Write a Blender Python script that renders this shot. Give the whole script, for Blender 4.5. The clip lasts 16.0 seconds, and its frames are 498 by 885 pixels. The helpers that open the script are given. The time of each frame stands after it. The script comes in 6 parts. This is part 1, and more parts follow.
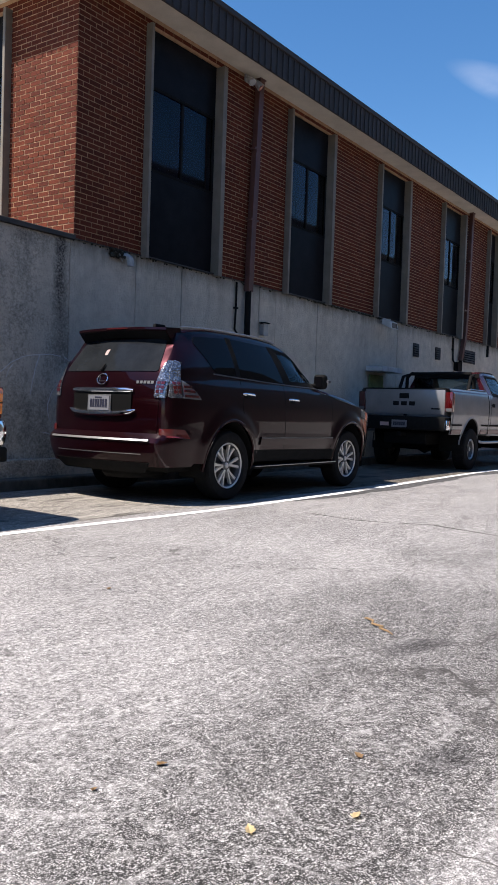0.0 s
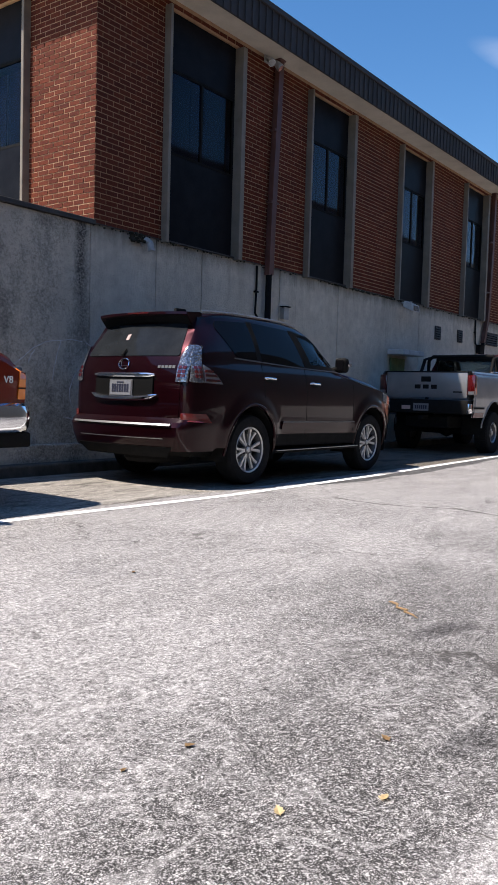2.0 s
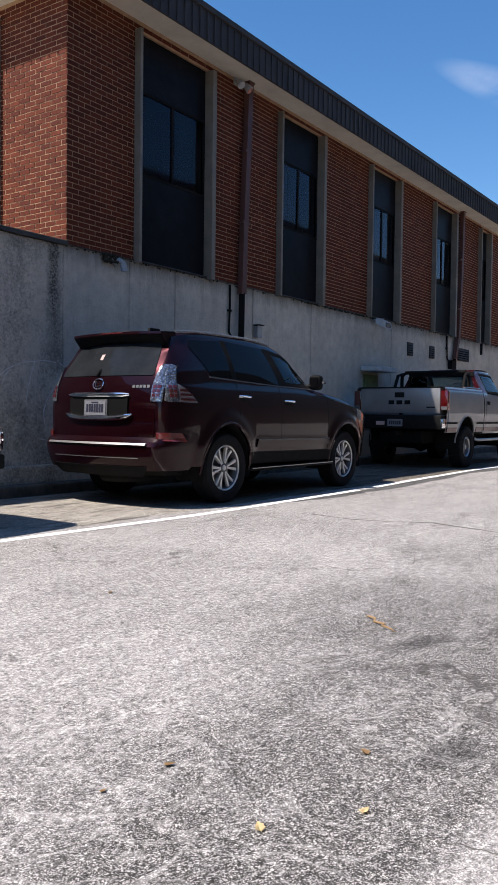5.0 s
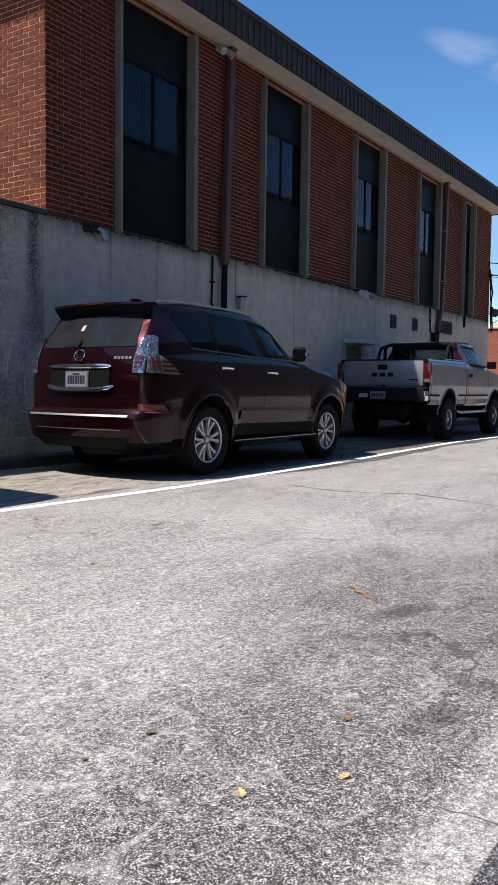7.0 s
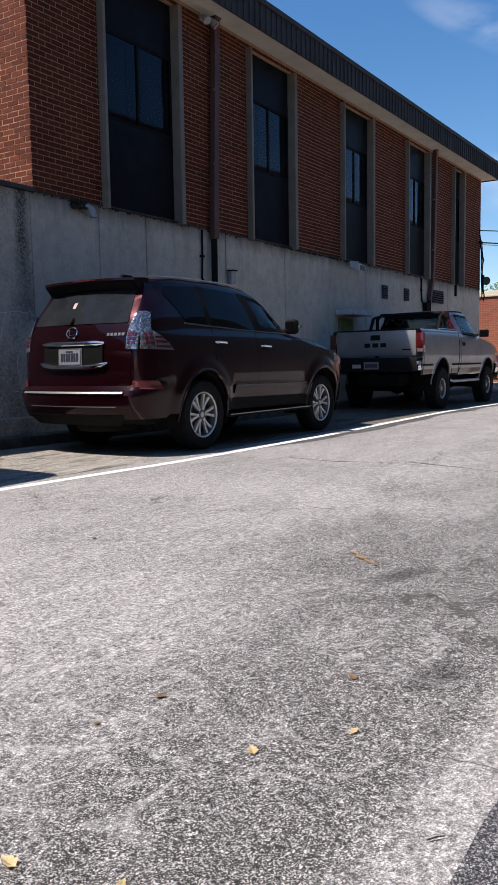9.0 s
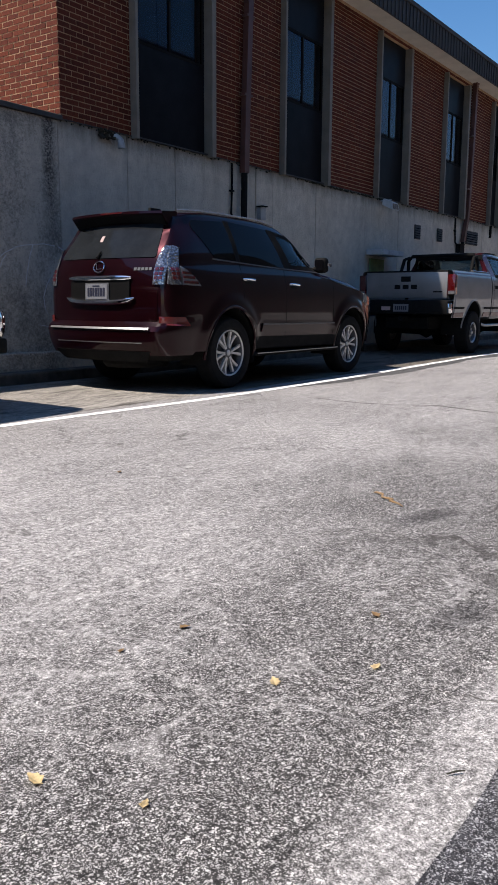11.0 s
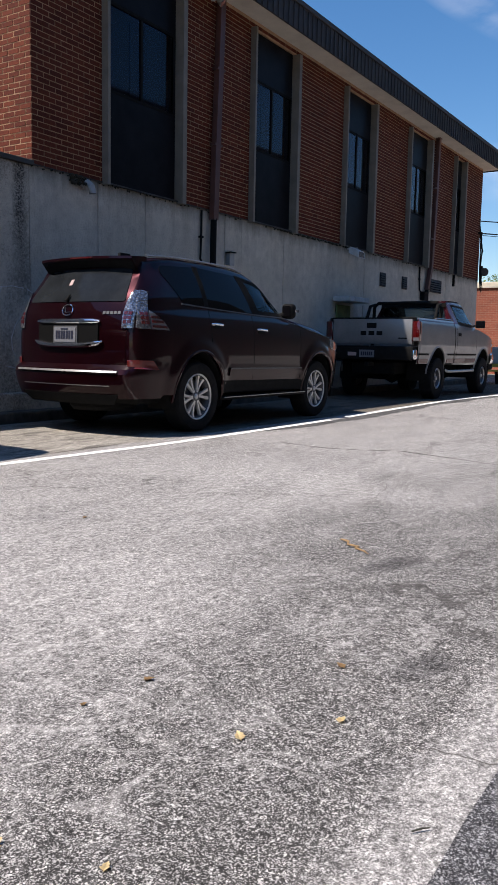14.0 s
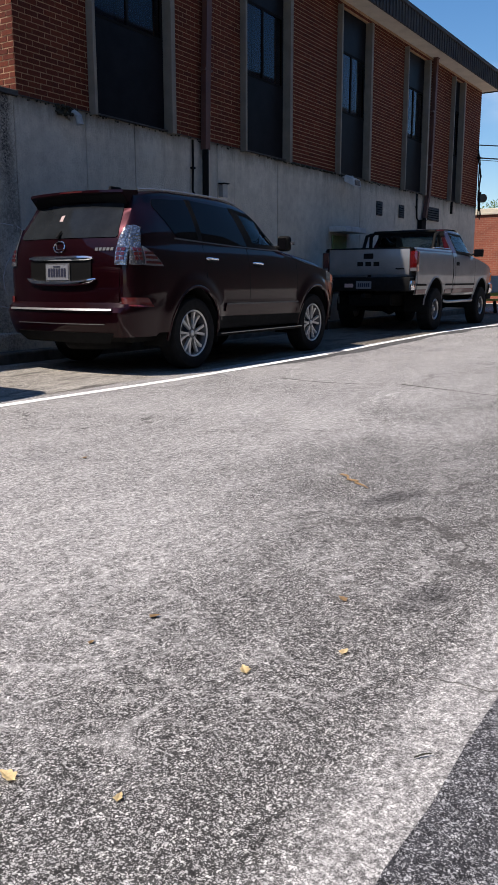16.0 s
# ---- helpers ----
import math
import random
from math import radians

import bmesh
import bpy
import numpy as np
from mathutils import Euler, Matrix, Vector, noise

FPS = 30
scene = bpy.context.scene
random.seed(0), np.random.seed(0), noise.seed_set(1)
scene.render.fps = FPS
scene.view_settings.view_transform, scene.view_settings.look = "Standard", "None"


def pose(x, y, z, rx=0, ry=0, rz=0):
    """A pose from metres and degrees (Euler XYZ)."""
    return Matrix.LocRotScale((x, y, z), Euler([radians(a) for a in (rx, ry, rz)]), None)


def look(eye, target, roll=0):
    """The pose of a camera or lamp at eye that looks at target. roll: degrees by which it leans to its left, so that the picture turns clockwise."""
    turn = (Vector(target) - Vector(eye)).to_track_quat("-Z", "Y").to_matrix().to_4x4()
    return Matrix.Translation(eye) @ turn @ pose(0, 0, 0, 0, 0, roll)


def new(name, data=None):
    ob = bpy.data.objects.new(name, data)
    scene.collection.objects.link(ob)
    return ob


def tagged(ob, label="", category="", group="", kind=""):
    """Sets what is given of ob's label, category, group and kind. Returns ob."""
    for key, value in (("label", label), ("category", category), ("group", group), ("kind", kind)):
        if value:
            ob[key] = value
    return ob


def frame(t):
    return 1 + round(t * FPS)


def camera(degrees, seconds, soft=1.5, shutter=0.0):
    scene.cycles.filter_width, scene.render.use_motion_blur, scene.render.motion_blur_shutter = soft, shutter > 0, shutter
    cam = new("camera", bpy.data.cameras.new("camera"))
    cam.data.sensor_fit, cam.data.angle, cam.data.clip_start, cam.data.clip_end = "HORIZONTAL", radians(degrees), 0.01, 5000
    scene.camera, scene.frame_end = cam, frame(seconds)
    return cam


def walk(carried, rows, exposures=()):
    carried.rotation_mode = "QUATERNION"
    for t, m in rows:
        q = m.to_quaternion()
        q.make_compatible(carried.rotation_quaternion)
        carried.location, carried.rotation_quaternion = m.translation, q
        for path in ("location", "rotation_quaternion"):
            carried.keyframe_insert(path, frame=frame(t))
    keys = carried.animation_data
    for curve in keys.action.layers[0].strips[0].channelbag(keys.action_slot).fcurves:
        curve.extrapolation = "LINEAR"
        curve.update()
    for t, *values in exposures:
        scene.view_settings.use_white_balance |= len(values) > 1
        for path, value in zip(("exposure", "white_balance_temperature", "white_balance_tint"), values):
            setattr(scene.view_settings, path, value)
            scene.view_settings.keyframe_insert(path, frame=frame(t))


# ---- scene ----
cam = camera(34.4, 16.0, soft=1.15)
PATH = [
    (0, (-7.18, -7.92, 1.007), (-5.546, -6.769, 0.93), 1.9),
    (0.5, (-7.186, -7.912, 1.008), (-5.562, -6.751, 0.888), 2.2),
    (1, (-7.203, -7.908, 1.014), (-5.593, -6.726, 0.899), 3.0),
    (1.5, (-7.172, -7.897, 0.995), (-5.56, -6.719, 0.878), 2.1),
    (2, (-7.185, -7.902, 1.003), (-5.581, -6.713, 0.886), 1.6),
    (2.5, (-7.189, -7.911, 1.006), (-5.573, -6.736, 0.914), 1.0),
    (3, (-7.198, -7.905, 1.006), (-5.57, -6.745, 0.937), 1.0),
    (3.5, (-7.212, -7.912, 1.012), (-5.583, -6.753, 0.954), 1.1),
    (4, (-7.198, -7.916, 1.002), (-5.56, -6.77, 0.94), 0.7),
    (6.3, (-7.197, -7.912, 0.996), (-5.55, -6.78, 0.908), 1.0),
    (6.5, (-7.191, -7.911, 0.988), (-5.53, -6.801, 0.893), 1.2),
    (7, (-7.175, -7.908, 0.983), (-5.514, -6.802, 0.847), 0.7),
    (7.5, (-7.186, -7.903, 0.967), (-5.506, -6.841, 0.739), -0.6),
    (8, (-7.184, -7.907, 0.935), (-5.474, -6.893, 0.714), -3.0),
    (8.5, (-7.207, -7.899, 0.943), (-5.485, -6.895, 0.786), -1.5),
    (9, (-7.2, -7.9, 0.953), (-5.535, -6.809, 0.758), -0.9),
    (9.2, (-7.171, -7.891, 0.935), (-5.513, -6.79, 0.734), 0.1),
    (11.5, (-7.188, -7.864, 0.926), (-5.587, -6.726, 0.548), 0.4),
    (12, (-7.191, -7.852, 0.922), (-5.604, -6.704, 0.52), 1.0),
    (12.5, (-7.187, -7.859, 0.923), (-5.587, -6.72, 0.543), 1.0),
    (13, (-7.17, -7.872, 0.94), (-5.552, -6.747, 0.604), -1.2),
    (13.5, (-7.185, -7.876, 0.959), (-5.527, -6.788, 0.699), 0.5),
    (14, (-7.191, -7.879, 0.956), (-5.519, -6.808, 0.72), 1.1),
    (14.5, (-7.187, -7.868, 0.956), (-5.482, -6.868, 0.645), 2.5),
    (15, (-7.19, -7.864, 0.961), (-5.507, -6.839, 0.618), 1.9),
    (15.5, (-7.174, -7.871, 0.962), (-5.508, -6.828, 0.592), 0.7),
    (16, (-7.186, -7.871, 0.965), (-5.532, -6.819, 0.57), -0.1),
]
walk(cam, [(t, look(eye, target, roll)) for t, eye, target, roll in PATH],
     exposures=[(0.0, 0.70, 6750, 15), (6.5, 0.66, 6750, 15), (8.0, 0.50, 6750, 15), (9.0, 0.48, 6750, 15), (11.5, 0.43, 6750, 15), (13.0, 0.40, 6750, 15), (14.0, 0.46, 6750, 15), (16.0, 0.38, 6750, 15)])

# ---------------------------------------------------------------- light
world = bpy.data.worlds.new("sky")
scene.world = world
world.use_nodes = True
wn = world.node_tree.nodes
wl = world.node_tree.links
sky = wn.new("ShaderNodeTexSky")
sky.sky_type = "NISHITA"
sky.sun_disc = False
TO_SUN = Vector((-0.54, 0.28, 1.0)).normalized()
sky.sun_elevation = math.asin(TO_SUN.z)
sky.sun_rotation = math.atan2(TO_SUN.x, TO_SUN.y)
sky.air_density = 1.0
sky.dust_density = 0.3
sky.ozone_density = 3.0
wn["Background"].inputs[1].default_value = 0.11
# thin high cloud over the sky
tc = wn.new("ShaderNodeTexCoord")
mp = wn.new("ShaderNodeMapping")
mp.inputs["Rotation"].default_value = (0.0, 0.25, 0.5)
mp.inputs["Scale"].default_value = (0.7, 4.0, 9.0)
cn = wn.new("ShaderNodeTexNoise")
cn.inputs["Scale"].default_value = 1.7
cn.inputs["Detail"].default_value = 6
cn.inputs["Roughness"].default_value = 0.5
cr = wn.new("ShaderNodeValToRGB")
cr.color_ramp.elements[0].position = 0.40
cr.color_ramp.elements[0].color = (0, 0, 0, 1)
cr.color_ramp.elements[1].position = 0.72
cr.color_ramp.elements[1].color = (0.75, 0.75, 0.75, 1)
cm = wn.new("ShaderNodeMix")
cm.data_type = "RGBA"
cm.inputs[7].default_value = (8.2, 8.5, 9.0, 1)
wl.new(tc.outputs["Generated"], mp.inputs["Vector"])
wl.new(mp.outputs[0], cn.inputs["Vector"])
wl.new(cn.outputs[0], cr.inputs[0])
# the one wisp over the roof's far end, drawn out along a slant
wm = wn.new("ShaderNodeMapping")
wm.vector_type = "TEXTURE"
wm.inputs["Location"].default_value = (0.907, 0.226, 0.334)
wm.inputs["Rotation"].default_value = (radians(22), 0.0, radians(16))
wm.inputs["Scale"].default_value = (0.42, 0.12, 0.018)
wd_ = wn.new("ShaderNodeVectorMath")
wd_.operation = "LENGTH"
wf = wn.new("ShaderNodeMapRange")
wf.inputs["From Min"].default_value = 1.25
wf.inputs["From Max"].default_value = 0.1
wx = wn.new("ShaderNodeMath")
wx.operation = "MULTIPLY"
wl.new(tc.outputs["Generated"], wm.inputs["Vector"])
wl.new(wm.outputs[0], wd_.inputs[0])
wl.new(wd_.outputs["Value"], wf.inputs["Value"])
# a fainter streak lower down, towards the wires
wm2 = wn.new("ShaderNodeMapping")
wm2.vector_type = "TEXTURE"
wm2.inputs["Location"].default_value = (0.955, 0.215, 0.185)
wm2.inputs["Rotation"].default_value = (radians(10), 0.0, radians(14))
wm2.inputs["Scale"].default_value = (0.35, 0.16, 0.030)
wd2 = wn.new("ShaderNodeVectorMath")
wd2.operation = "LENGTH"
wf2 = wn.new("ShaderNodeMapRange")
wf2.inputs["From Min"].default_value = 1.3
wf2.inputs["From Max"].default_value = 0.1
wf2.inputs["To Max"].default_value = 0.7
wmax = wn.new("ShaderNodeMath")
wmax.operation = "MAXIMUM"
wl.new(tc.outputs["Generated"], wm2.inputs["Vector"])
wl.new(wm2.outputs[0], wd2.inputs[0])
wl.new(wd2.outputs["Value"], wf2.inputs["Value"])
wl.new(wf.outputs[0], wmax.inputs[0])
wl.new(wf2.outputs[0], wmax.inputs[1])
wl.new(wmax.outputs[0], wx.inputs[0])
wl.new(cr.outputs[0], wx.inputs[1])
wl.new(wx.outputs[0], cm.inputs[0])
hs = wn.new("ShaderNodeHueSaturation")
hs.inputs["Saturation"].default_value = 1.28
hs.inputs["Value"].default_value = 1.0
wl.new(sky.outputs[0], hs.inputs["Color"])
wl.new(hs.outputs[0], cm.inputs[6])
wl.new(cm.outputs[2], wn["Background"].inputs[0])

sun_data = bpy.data.lights.new("sun", "SUN")
sun_data.energy = 5.0
sun_data.angle = radians(0.53)
sun_data.color = (1.0, 0.95, 0.87)
sun = new("sun", sun_data)
sun.matrix_world = look((-20, 12, 40), Vector((-20, 12, 40)) - TO_SUN)


# ---------------------------------------------------------------- materials
def node(nt, kind, **values):
    n = nt.nodes.new(kind)
    for k, v in values.items():
        n.inputs[k].default_value = v
    return n


def basic(name, color, rough=0.6, metal=0.0, spec=0.5, coat=0.0, emission=None, strength=0.0):
    m = bpy.data.materials.new(name)
    m.use_nodes = True
    b = m.node_tree.nodes["Principled BSDF"]
    b.inputs["Base Color"].default_value = (*color, 1)
    b.inputs["Roughness"].default_value = rough
    b.inputs["Metallic"].default_value = metal
    b.inputs["Specular IOR Level"].default_value = spec
    b.inputs["Coat Weight"].default_value = coat
    b.inputs["Coat Roughness"].default_value = 0.03
    if emission:
        b.inputs["Emission Color"].default_value = (*emission, 1)
        b.inputs["Emission Strength"].default_value = strength
    return m


def ramp(nt, fac, stops):
    r = nt.nodes.new("ShaderNodeValToRGB")
    e = r.color_ramp.elements
    while len(e) < len(stops):
        e.new(0.5)
    for k, (p, c) in zip(e, stops):
        k.position = p
        k.color = (*c, 1) if len(c) == 3 else c
    nt.links.new(fac, r.inputs[0])
    return r.outputs[0]


def noise_tex(nt, scale, detail=4, rough=0.55, stretch=None, distort=0.0):
    n = node(nt, "ShaderNodeTexNoise", Scale=scale, Detail=detail, Roughness=rough, Distortion=distort)
    g = nt.nodes.new("ShaderNodeNewGeometry")
    if stretch:
        m = nt.nodes.new("ShaderNodeMapping")
        m.inputs["Scale"].default_value = stretch
        nt.links.new(g.outputs["Position"], m.inputs[0])
        nt.links.new(m.outputs[0], n.inputs["Vector"])
    else:
        nt.links.new(g.outputs["Position"], n.inputs["Vector"])
    return n.outputs[0]


def mix(nt, fac, a, b, blend="MIX"):
    m = nt.nodes.new("ShaderNodeMix")
    m.data_type = "RGBA"
    m.blend_type = blend
    for sock, v in ((m.inputs[0], fac), (m.inputs[6], a), (m.inputs[7], b)):
        if isinstance(v, (int, float)):
            sock.default_value = v
        elif isinstance(v, tuple):
            sock.default_value = (*v, 1)
        else:
            nt.links.new(v, sock)
    return m.outputs[2]


def calc(nt, op, a, b=None, c=None):
    m = nt.nodes.new("ShaderNodeMath")
    m.operation = op
    for sock, v in zip(m.inputs, (a, b, c)):
        if v is None:
            continue
        if isinstance(v, (int, float)):
            sock.default_value = v
        else:
            nt.links.new(v, sock)
    return m.outputs[0]


def bump(nt, height, strength=0.3, distance=0.01):
    b = node(nt, "ShaderNodeBump", Strength=strength, Distance=distance)
    nt.links.new(height, b.inputs["Height"])
    nt.links.new(b.outputs[0], nt.nodes["Principled BSDF"].inputs["Normal"])


def set_color(nt, sock):
    nt.links.new(sock, nt.nodes["Principled BSDF"].inputs["Base Color"])


def position(nt):
    g = nt.nodes.new("ShaderNodeNewGeometry")
    s = nt.nodes.new("ShaderNodeSeparateXYZ")
    nt.links.new(g.outputs["Position"], s.inputs[0])
    return s.outputs, g.outputs["Position"]


def asphalt_material(name, binder, stone, dark=1.0, lane=False):
    """Worn asphalt: pale aggregate stones in a grey binder, broad bleached and dirty areas."""
    m = basic(name, binder, 0.9, spec=0.12)
    nt = m.node_tree
    (px, py, pz), pos = position(nt)
    v = node(nt, "ShaderNodeTexVoronoi", Scale=185.0)
    v.inputs["Randomness"].default_value = 1.0
    wob = node(nt, "ShaderNodeTexNoise", Scale=90.0, Detail=3.0)
    nt.links.new(pos, wob.inputs["Vector"])
    mv = nt.nodes.new("ShaderNodeVectorMath")
    mv.operation = "MULTIPLY_ADD"
    mv.inputs[1].default_value = (0.010, 0.010, 0.0)
    nt.links.new(wob.outputs["Color"], mv.inputs[0])
    nt.links.new(pos, mv.inputs[2])
    nt.links.new(mv.outputs[0], v.inputs["Vector"])
    v2 = node(nt, "ShaderNodeTexVoronoi", Scale=370.0)
    nt.links.new(mv.outputs[0], v2.inputs["Vector"])
    sep = nt.nodes.new("ShaderNodeSeparateColor")
    nt.links.new(v.outputs["Color"], sep.inputs[0])
    sep2 = nt.nodes.new("ShaderNodeSeparateColor")
    nt.links.new(v2.outputs["Color"], sep2.inputs[0])
    broad = noise_tex(nt, 0.55, 5, 0.55, distort=0.6)
    turn = nt.nodes.new("ShaderNodeMapping")
    turn.inputs["Rotation"].default_value = (0, 0, radians(54))
    turn.inputs["Scale"].default_value = (0.65, 2.0, 1.0)
    nt.links.new(pos, turn.inputs[0])
    midn = node(nt, "ShaderNodeTexNoise", Scale=2.4, Detail=6.0, Roughness=0.62, Distortion=0.45)
    nt.links.new(turn.outputs[0], midn.inputs["Vector"])
    mid = midn.outputs[0]
    worn = ramp(nt, calc(nt, "ADD", calc(nt, "MULTIPLY", broad, 0.5), calc(nt, "MULTIPLY", mid, 0.5)), [(0.22, (0, 0, 0)), (0.66, (1, 1, 1))])
    if lane:
        trod = nt.nodes.new("ShaderNodeMapRange")
        trod.inputs["From Min"].default_value = -4.6
        trod.inputs["From Max"].default_value = -6.3
        trod.inputs["To Max"].default_value = 0.78
        nt.links.new(calc(nt, "ADD", py, calc(nt, "MULTIPLY", broad, 1.6)), trod.inputs["Value"])
        worn = calc(nt, "MAXIMUM", calc(nt, "SUBTRACT", worn, trod.outputs[0]), 0.0)
        band = calc(nt, "ADD", py, calc(nt, "MULTIPLY", noise_tex(nt, 3.0, 4), 0.16))
        worn = calc(nt, "ADD", worn, calc(nt, "MULTIPLY", ramp(nt, calc(nt, "ADD", band, 7.40), [(0.14, (1, 1, 1)), (0.26, (0, 0, 0))]), 0.75))
        # pale dusty ripples on the trodden stretch, drawn out along the fall of the ground
        fall = nt.nodes.new("ShaderNodeMapping")
        fall.vector_type = "TEXTURE"
        fall.inputs["Rotation"].default_value = (0, 0, radians(128))
        fall.inputs["Scale"].default_value = (1.35, 1.0, 1.0)
        nt.links.new(pos, fall.inputs[0])
        veins = None
        for scale, thin, share in ((2.6, 0.020, 1.0), (4.6, 0.024, 0.75)):
            rip = node(nt, "ShaderNodeTexNoise", Scale=scale, Detail=3.0, Roughness=0.5, Distortion=0.5)
            nt.links.new(fall.outputs[0], rip.inputs["Vector"])
            edge = ramp(nt, calc(nt, "ABSOLUTE", calc(nt, "SUBTRACT", rip.outputs[0], 0.5)), [(0.002, (share, share, share)), (thin, (0, 0, 0))])
            veins = edge if veins is None else calc(nt, "MAXIMUM", veins, edge)
        tract = nt.nodes.new("ShaderNodeMapping")
        tract.vector_type = "TEXTURE"
        tract.inputs["Location"].default_value = (-5.25, -6.45, 0)
        tract.inputs["Scale"].default_value = (1.9, 1.6, 1.0)
        nt.links.new(pos, tract.inputs[0])
        tl = nt.nodes.new("ShaderNodeVectorMath")
        tl.operation = "LENGTH"
        nt.links.new(tract.outputs[0], tl.inputs[0])
        within = ramp(nt, calc(nt, "ADD", tl.outputs["Value"], calc(nt, "MULTIPLY", noise_tex(nt, 1.7, 3), 0.8)), [(0.75, (1, 1, 1)), (1.0, (0.12, 0.12, 0.12))])
        veins = calc(nt, "MULTIPLY", calc(nt, "MULTIPLY", veins, within), ramp(nt, noise_tex(nt, 1.6, 2), [(0.36, (0.15, 0.15, 0.15)), (0.56, (1, 1, 1))]))
        worn = calc(nt, "ADD", worn, calc(nt, "MULTIPLY", veins, 0.38))
    few = calc(nt, "SUBTRACT", 0.63, calc(nt, "MULTIPLY", worn, 0.40)) if lane else 0.70
    stone_big = calc(nt, "MULTIPLY", calc(nt, "LESS_THAN", v.outputs["Distance"], 0.50), calc(nt, "GREATER_THAN", sep.outputs[0], few))
    stone_fine = calc(nt, "MULTIPLY", calc(nt, "LESS_THAN", v2.outputs["Distance"], 0.52), calc(nt, "GREATER_THAN", sep2.outputs[1], calc(nt, "SUBTRACT", few, 0.12)))
    stones = mix(nt, calc(nt, "POWER", sep.outputs[1], 0.7), stone, tuple(c * 0.56 for c in stone))
    base = mix(nt, worn, tuple(c * 0.42 * dark for c in binder), tuple(c * 1.9 * dark for c in binder))
    grain = noise_tex(nt, 300.0, 3, 0.65)
    base = mix(nt, 0.85, base, ramp(nt, grain, [(0.32, (0.22, 0.22, 0.23)), (0.5, (0.9, 0.9, 0.9)), (0.68, (1.75, 1.72, 1.7))]), "MULTIPLY")
    c = mix(nt, calc(nt, "MULTIPLY", stone_fine, 0.75), base, stones)
    c = mix(nt, calc(nt, "MULTIPLY", stone_big, 0.92), c, stones)
    # coarser mottling, a few centimetres across
    c = mix(nt, 1.0, c, ramp(nt, noise_tex(nt, 52.0, 3, 0.75), [(0.36, (0.48, 0.48, 0.48)), (0.5, (1.0, 1.0, 1.0)), (0.64, (1.42, 1.42, 1.41))]), "MULTIPLY")
    c = mix(nt, 1.0, c, ramp(nt, noise_tex(nt, 17.0, 3, 0.7), [(0.34, (0.74, 0.74, 0.74)), (0.5, (1.0, 1.0, 1.0)), (0.66, (1.20, 1.20, 1.19))]), "MULTIPLY")
    if lane:
        # oil-dark blotches, and long dull bands where cars have run
        stain = ramp(nt, noise_tex(nt, 1.15, 3, 0.5, stretch=(0.75, 1.5, 1.0), distort=1.2), [(0.60, (1, 1, 1)), (0.74, (0.50, 0.50, 0.53))])
        c = mix(nt, 0.4, c, stain, "MULTIPLY")
        c = mix(nt, calc(nt, "MULTIPLY", veins, 0.22), c, (0.74, 0.71, 0.67))
        # two soft-edged dark spots, and pale dusty veins
        for sx, sy, rx, ry, turn_z in ((-4.91, -7.07, 0.30, 0.13, -12), (-3.88, -6.53, 0.36, 0.15, -20)):
            spot = nt.nodes.new("ShaderNodeMapping")
            spot.vector_type = "TEXTURE"
            spot.inputs["Location"].default_value = (sx, sy, 0)
            spot.inputs["Rotation"].default_value = (0, 0, radians(turn_z))
            spot.inputs["Scale"].default_value = (rx, ry, 1)
            nt.links.new(pos, spot.inputs[0])
            ln = nt.nodes.new("ShaderNodeVectorMath")
            ln.operation = "LENGTH"
            nt.links.new(spot.outputs[0], ln.inputs[0])
            blot = ramp(nt, calc(nt, "ADD", ln.outputs["Value"], calc(nt, "MULTIPLY", noise_tex(nt, 7.0, 5, 0.65), 0.6)), [(0.45, (0.40, 0.40, 0.41)), (0.75, (0.70, 0.70, 0.71)), (1.0, (1, 1, 1))])
            c = mix(nt, 0.9, c, blot, "MULTIPLY")
        # the parking strip along the wall: older, browner and dirtier
        add = nt.nodes.new("ShaderNodeMath")
        add.operation = "ADD"
        add.inputs[1].default_value = 2.72
        nt.links.new(py, add.inputs[0])
        inside = ramp(nt, calc(nt, "ADD", add.outputs[0], calc(nt, "MULTIPLY", noise_tex(nt, 1.3, 4), 0.25)), [(0.10, (0, 0, 0)), (0.16, (1, 1, 1))])
        grime = ramp(nt, noise_tex(nt, 2.6, 6, 0.65, stretch=(0.7, 2.2, 1.0), distort=1.0), [(0.36, (0.20, 0.18, 0.15)), (0.45, (0.92, 0.88, 0.79)), (0.7, (1.25, 1.20, 1.08))])
        c = mix(nt, calc(nt, "MULTIPLY", inside, 0.9), c, mix(nt, 0.85, c, grime, "MULTIPLY"))
        # bays where vehicles stand: their shade and the building's, put into the colour
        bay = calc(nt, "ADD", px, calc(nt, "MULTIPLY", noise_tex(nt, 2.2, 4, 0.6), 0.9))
        bay_shade = calc(nt, "MULTIPLY", ramp(nt, calc(nt, "MULTIPLY", calc(nt, "ADD", bay, 0.6), 0.5), [(0.20, (0, 0, 0)), (0.55, (1, 1, 1))]), calc(nt, "LESS_THAN", bay, 17.5))
        c = mix(nt, calc(nt, "MULTIPLY", calc(nt, "MULTIPLY", inside, bay_shade), 0.85), c, mix(nt, 1.0, c, (0.36, 0.34, 0.31), "MULTIPLY"))
        # hairline cracks
        w = node(nt, "ShaderNodeTexVoronoi", Scale=0.42)
        w.feature = "DISTANCE_TO_EDGE"
        dn = node(nt, "ShaderNodeTexNoise", Scale=2.2, Detail=6.0, Roughness=0.65)
        nt.links.new(pos, dn.inputs["Vector"])
        mm = nt.nodes.new("ShaderNodeVectorMath")
        mm.operation = "MULTIPLY_ADD"
        mm.inputs[1].default_value = (1.1, 1.1, 0)
        nt.links.new(dn.outputs["Color"], mm.inputs[0])
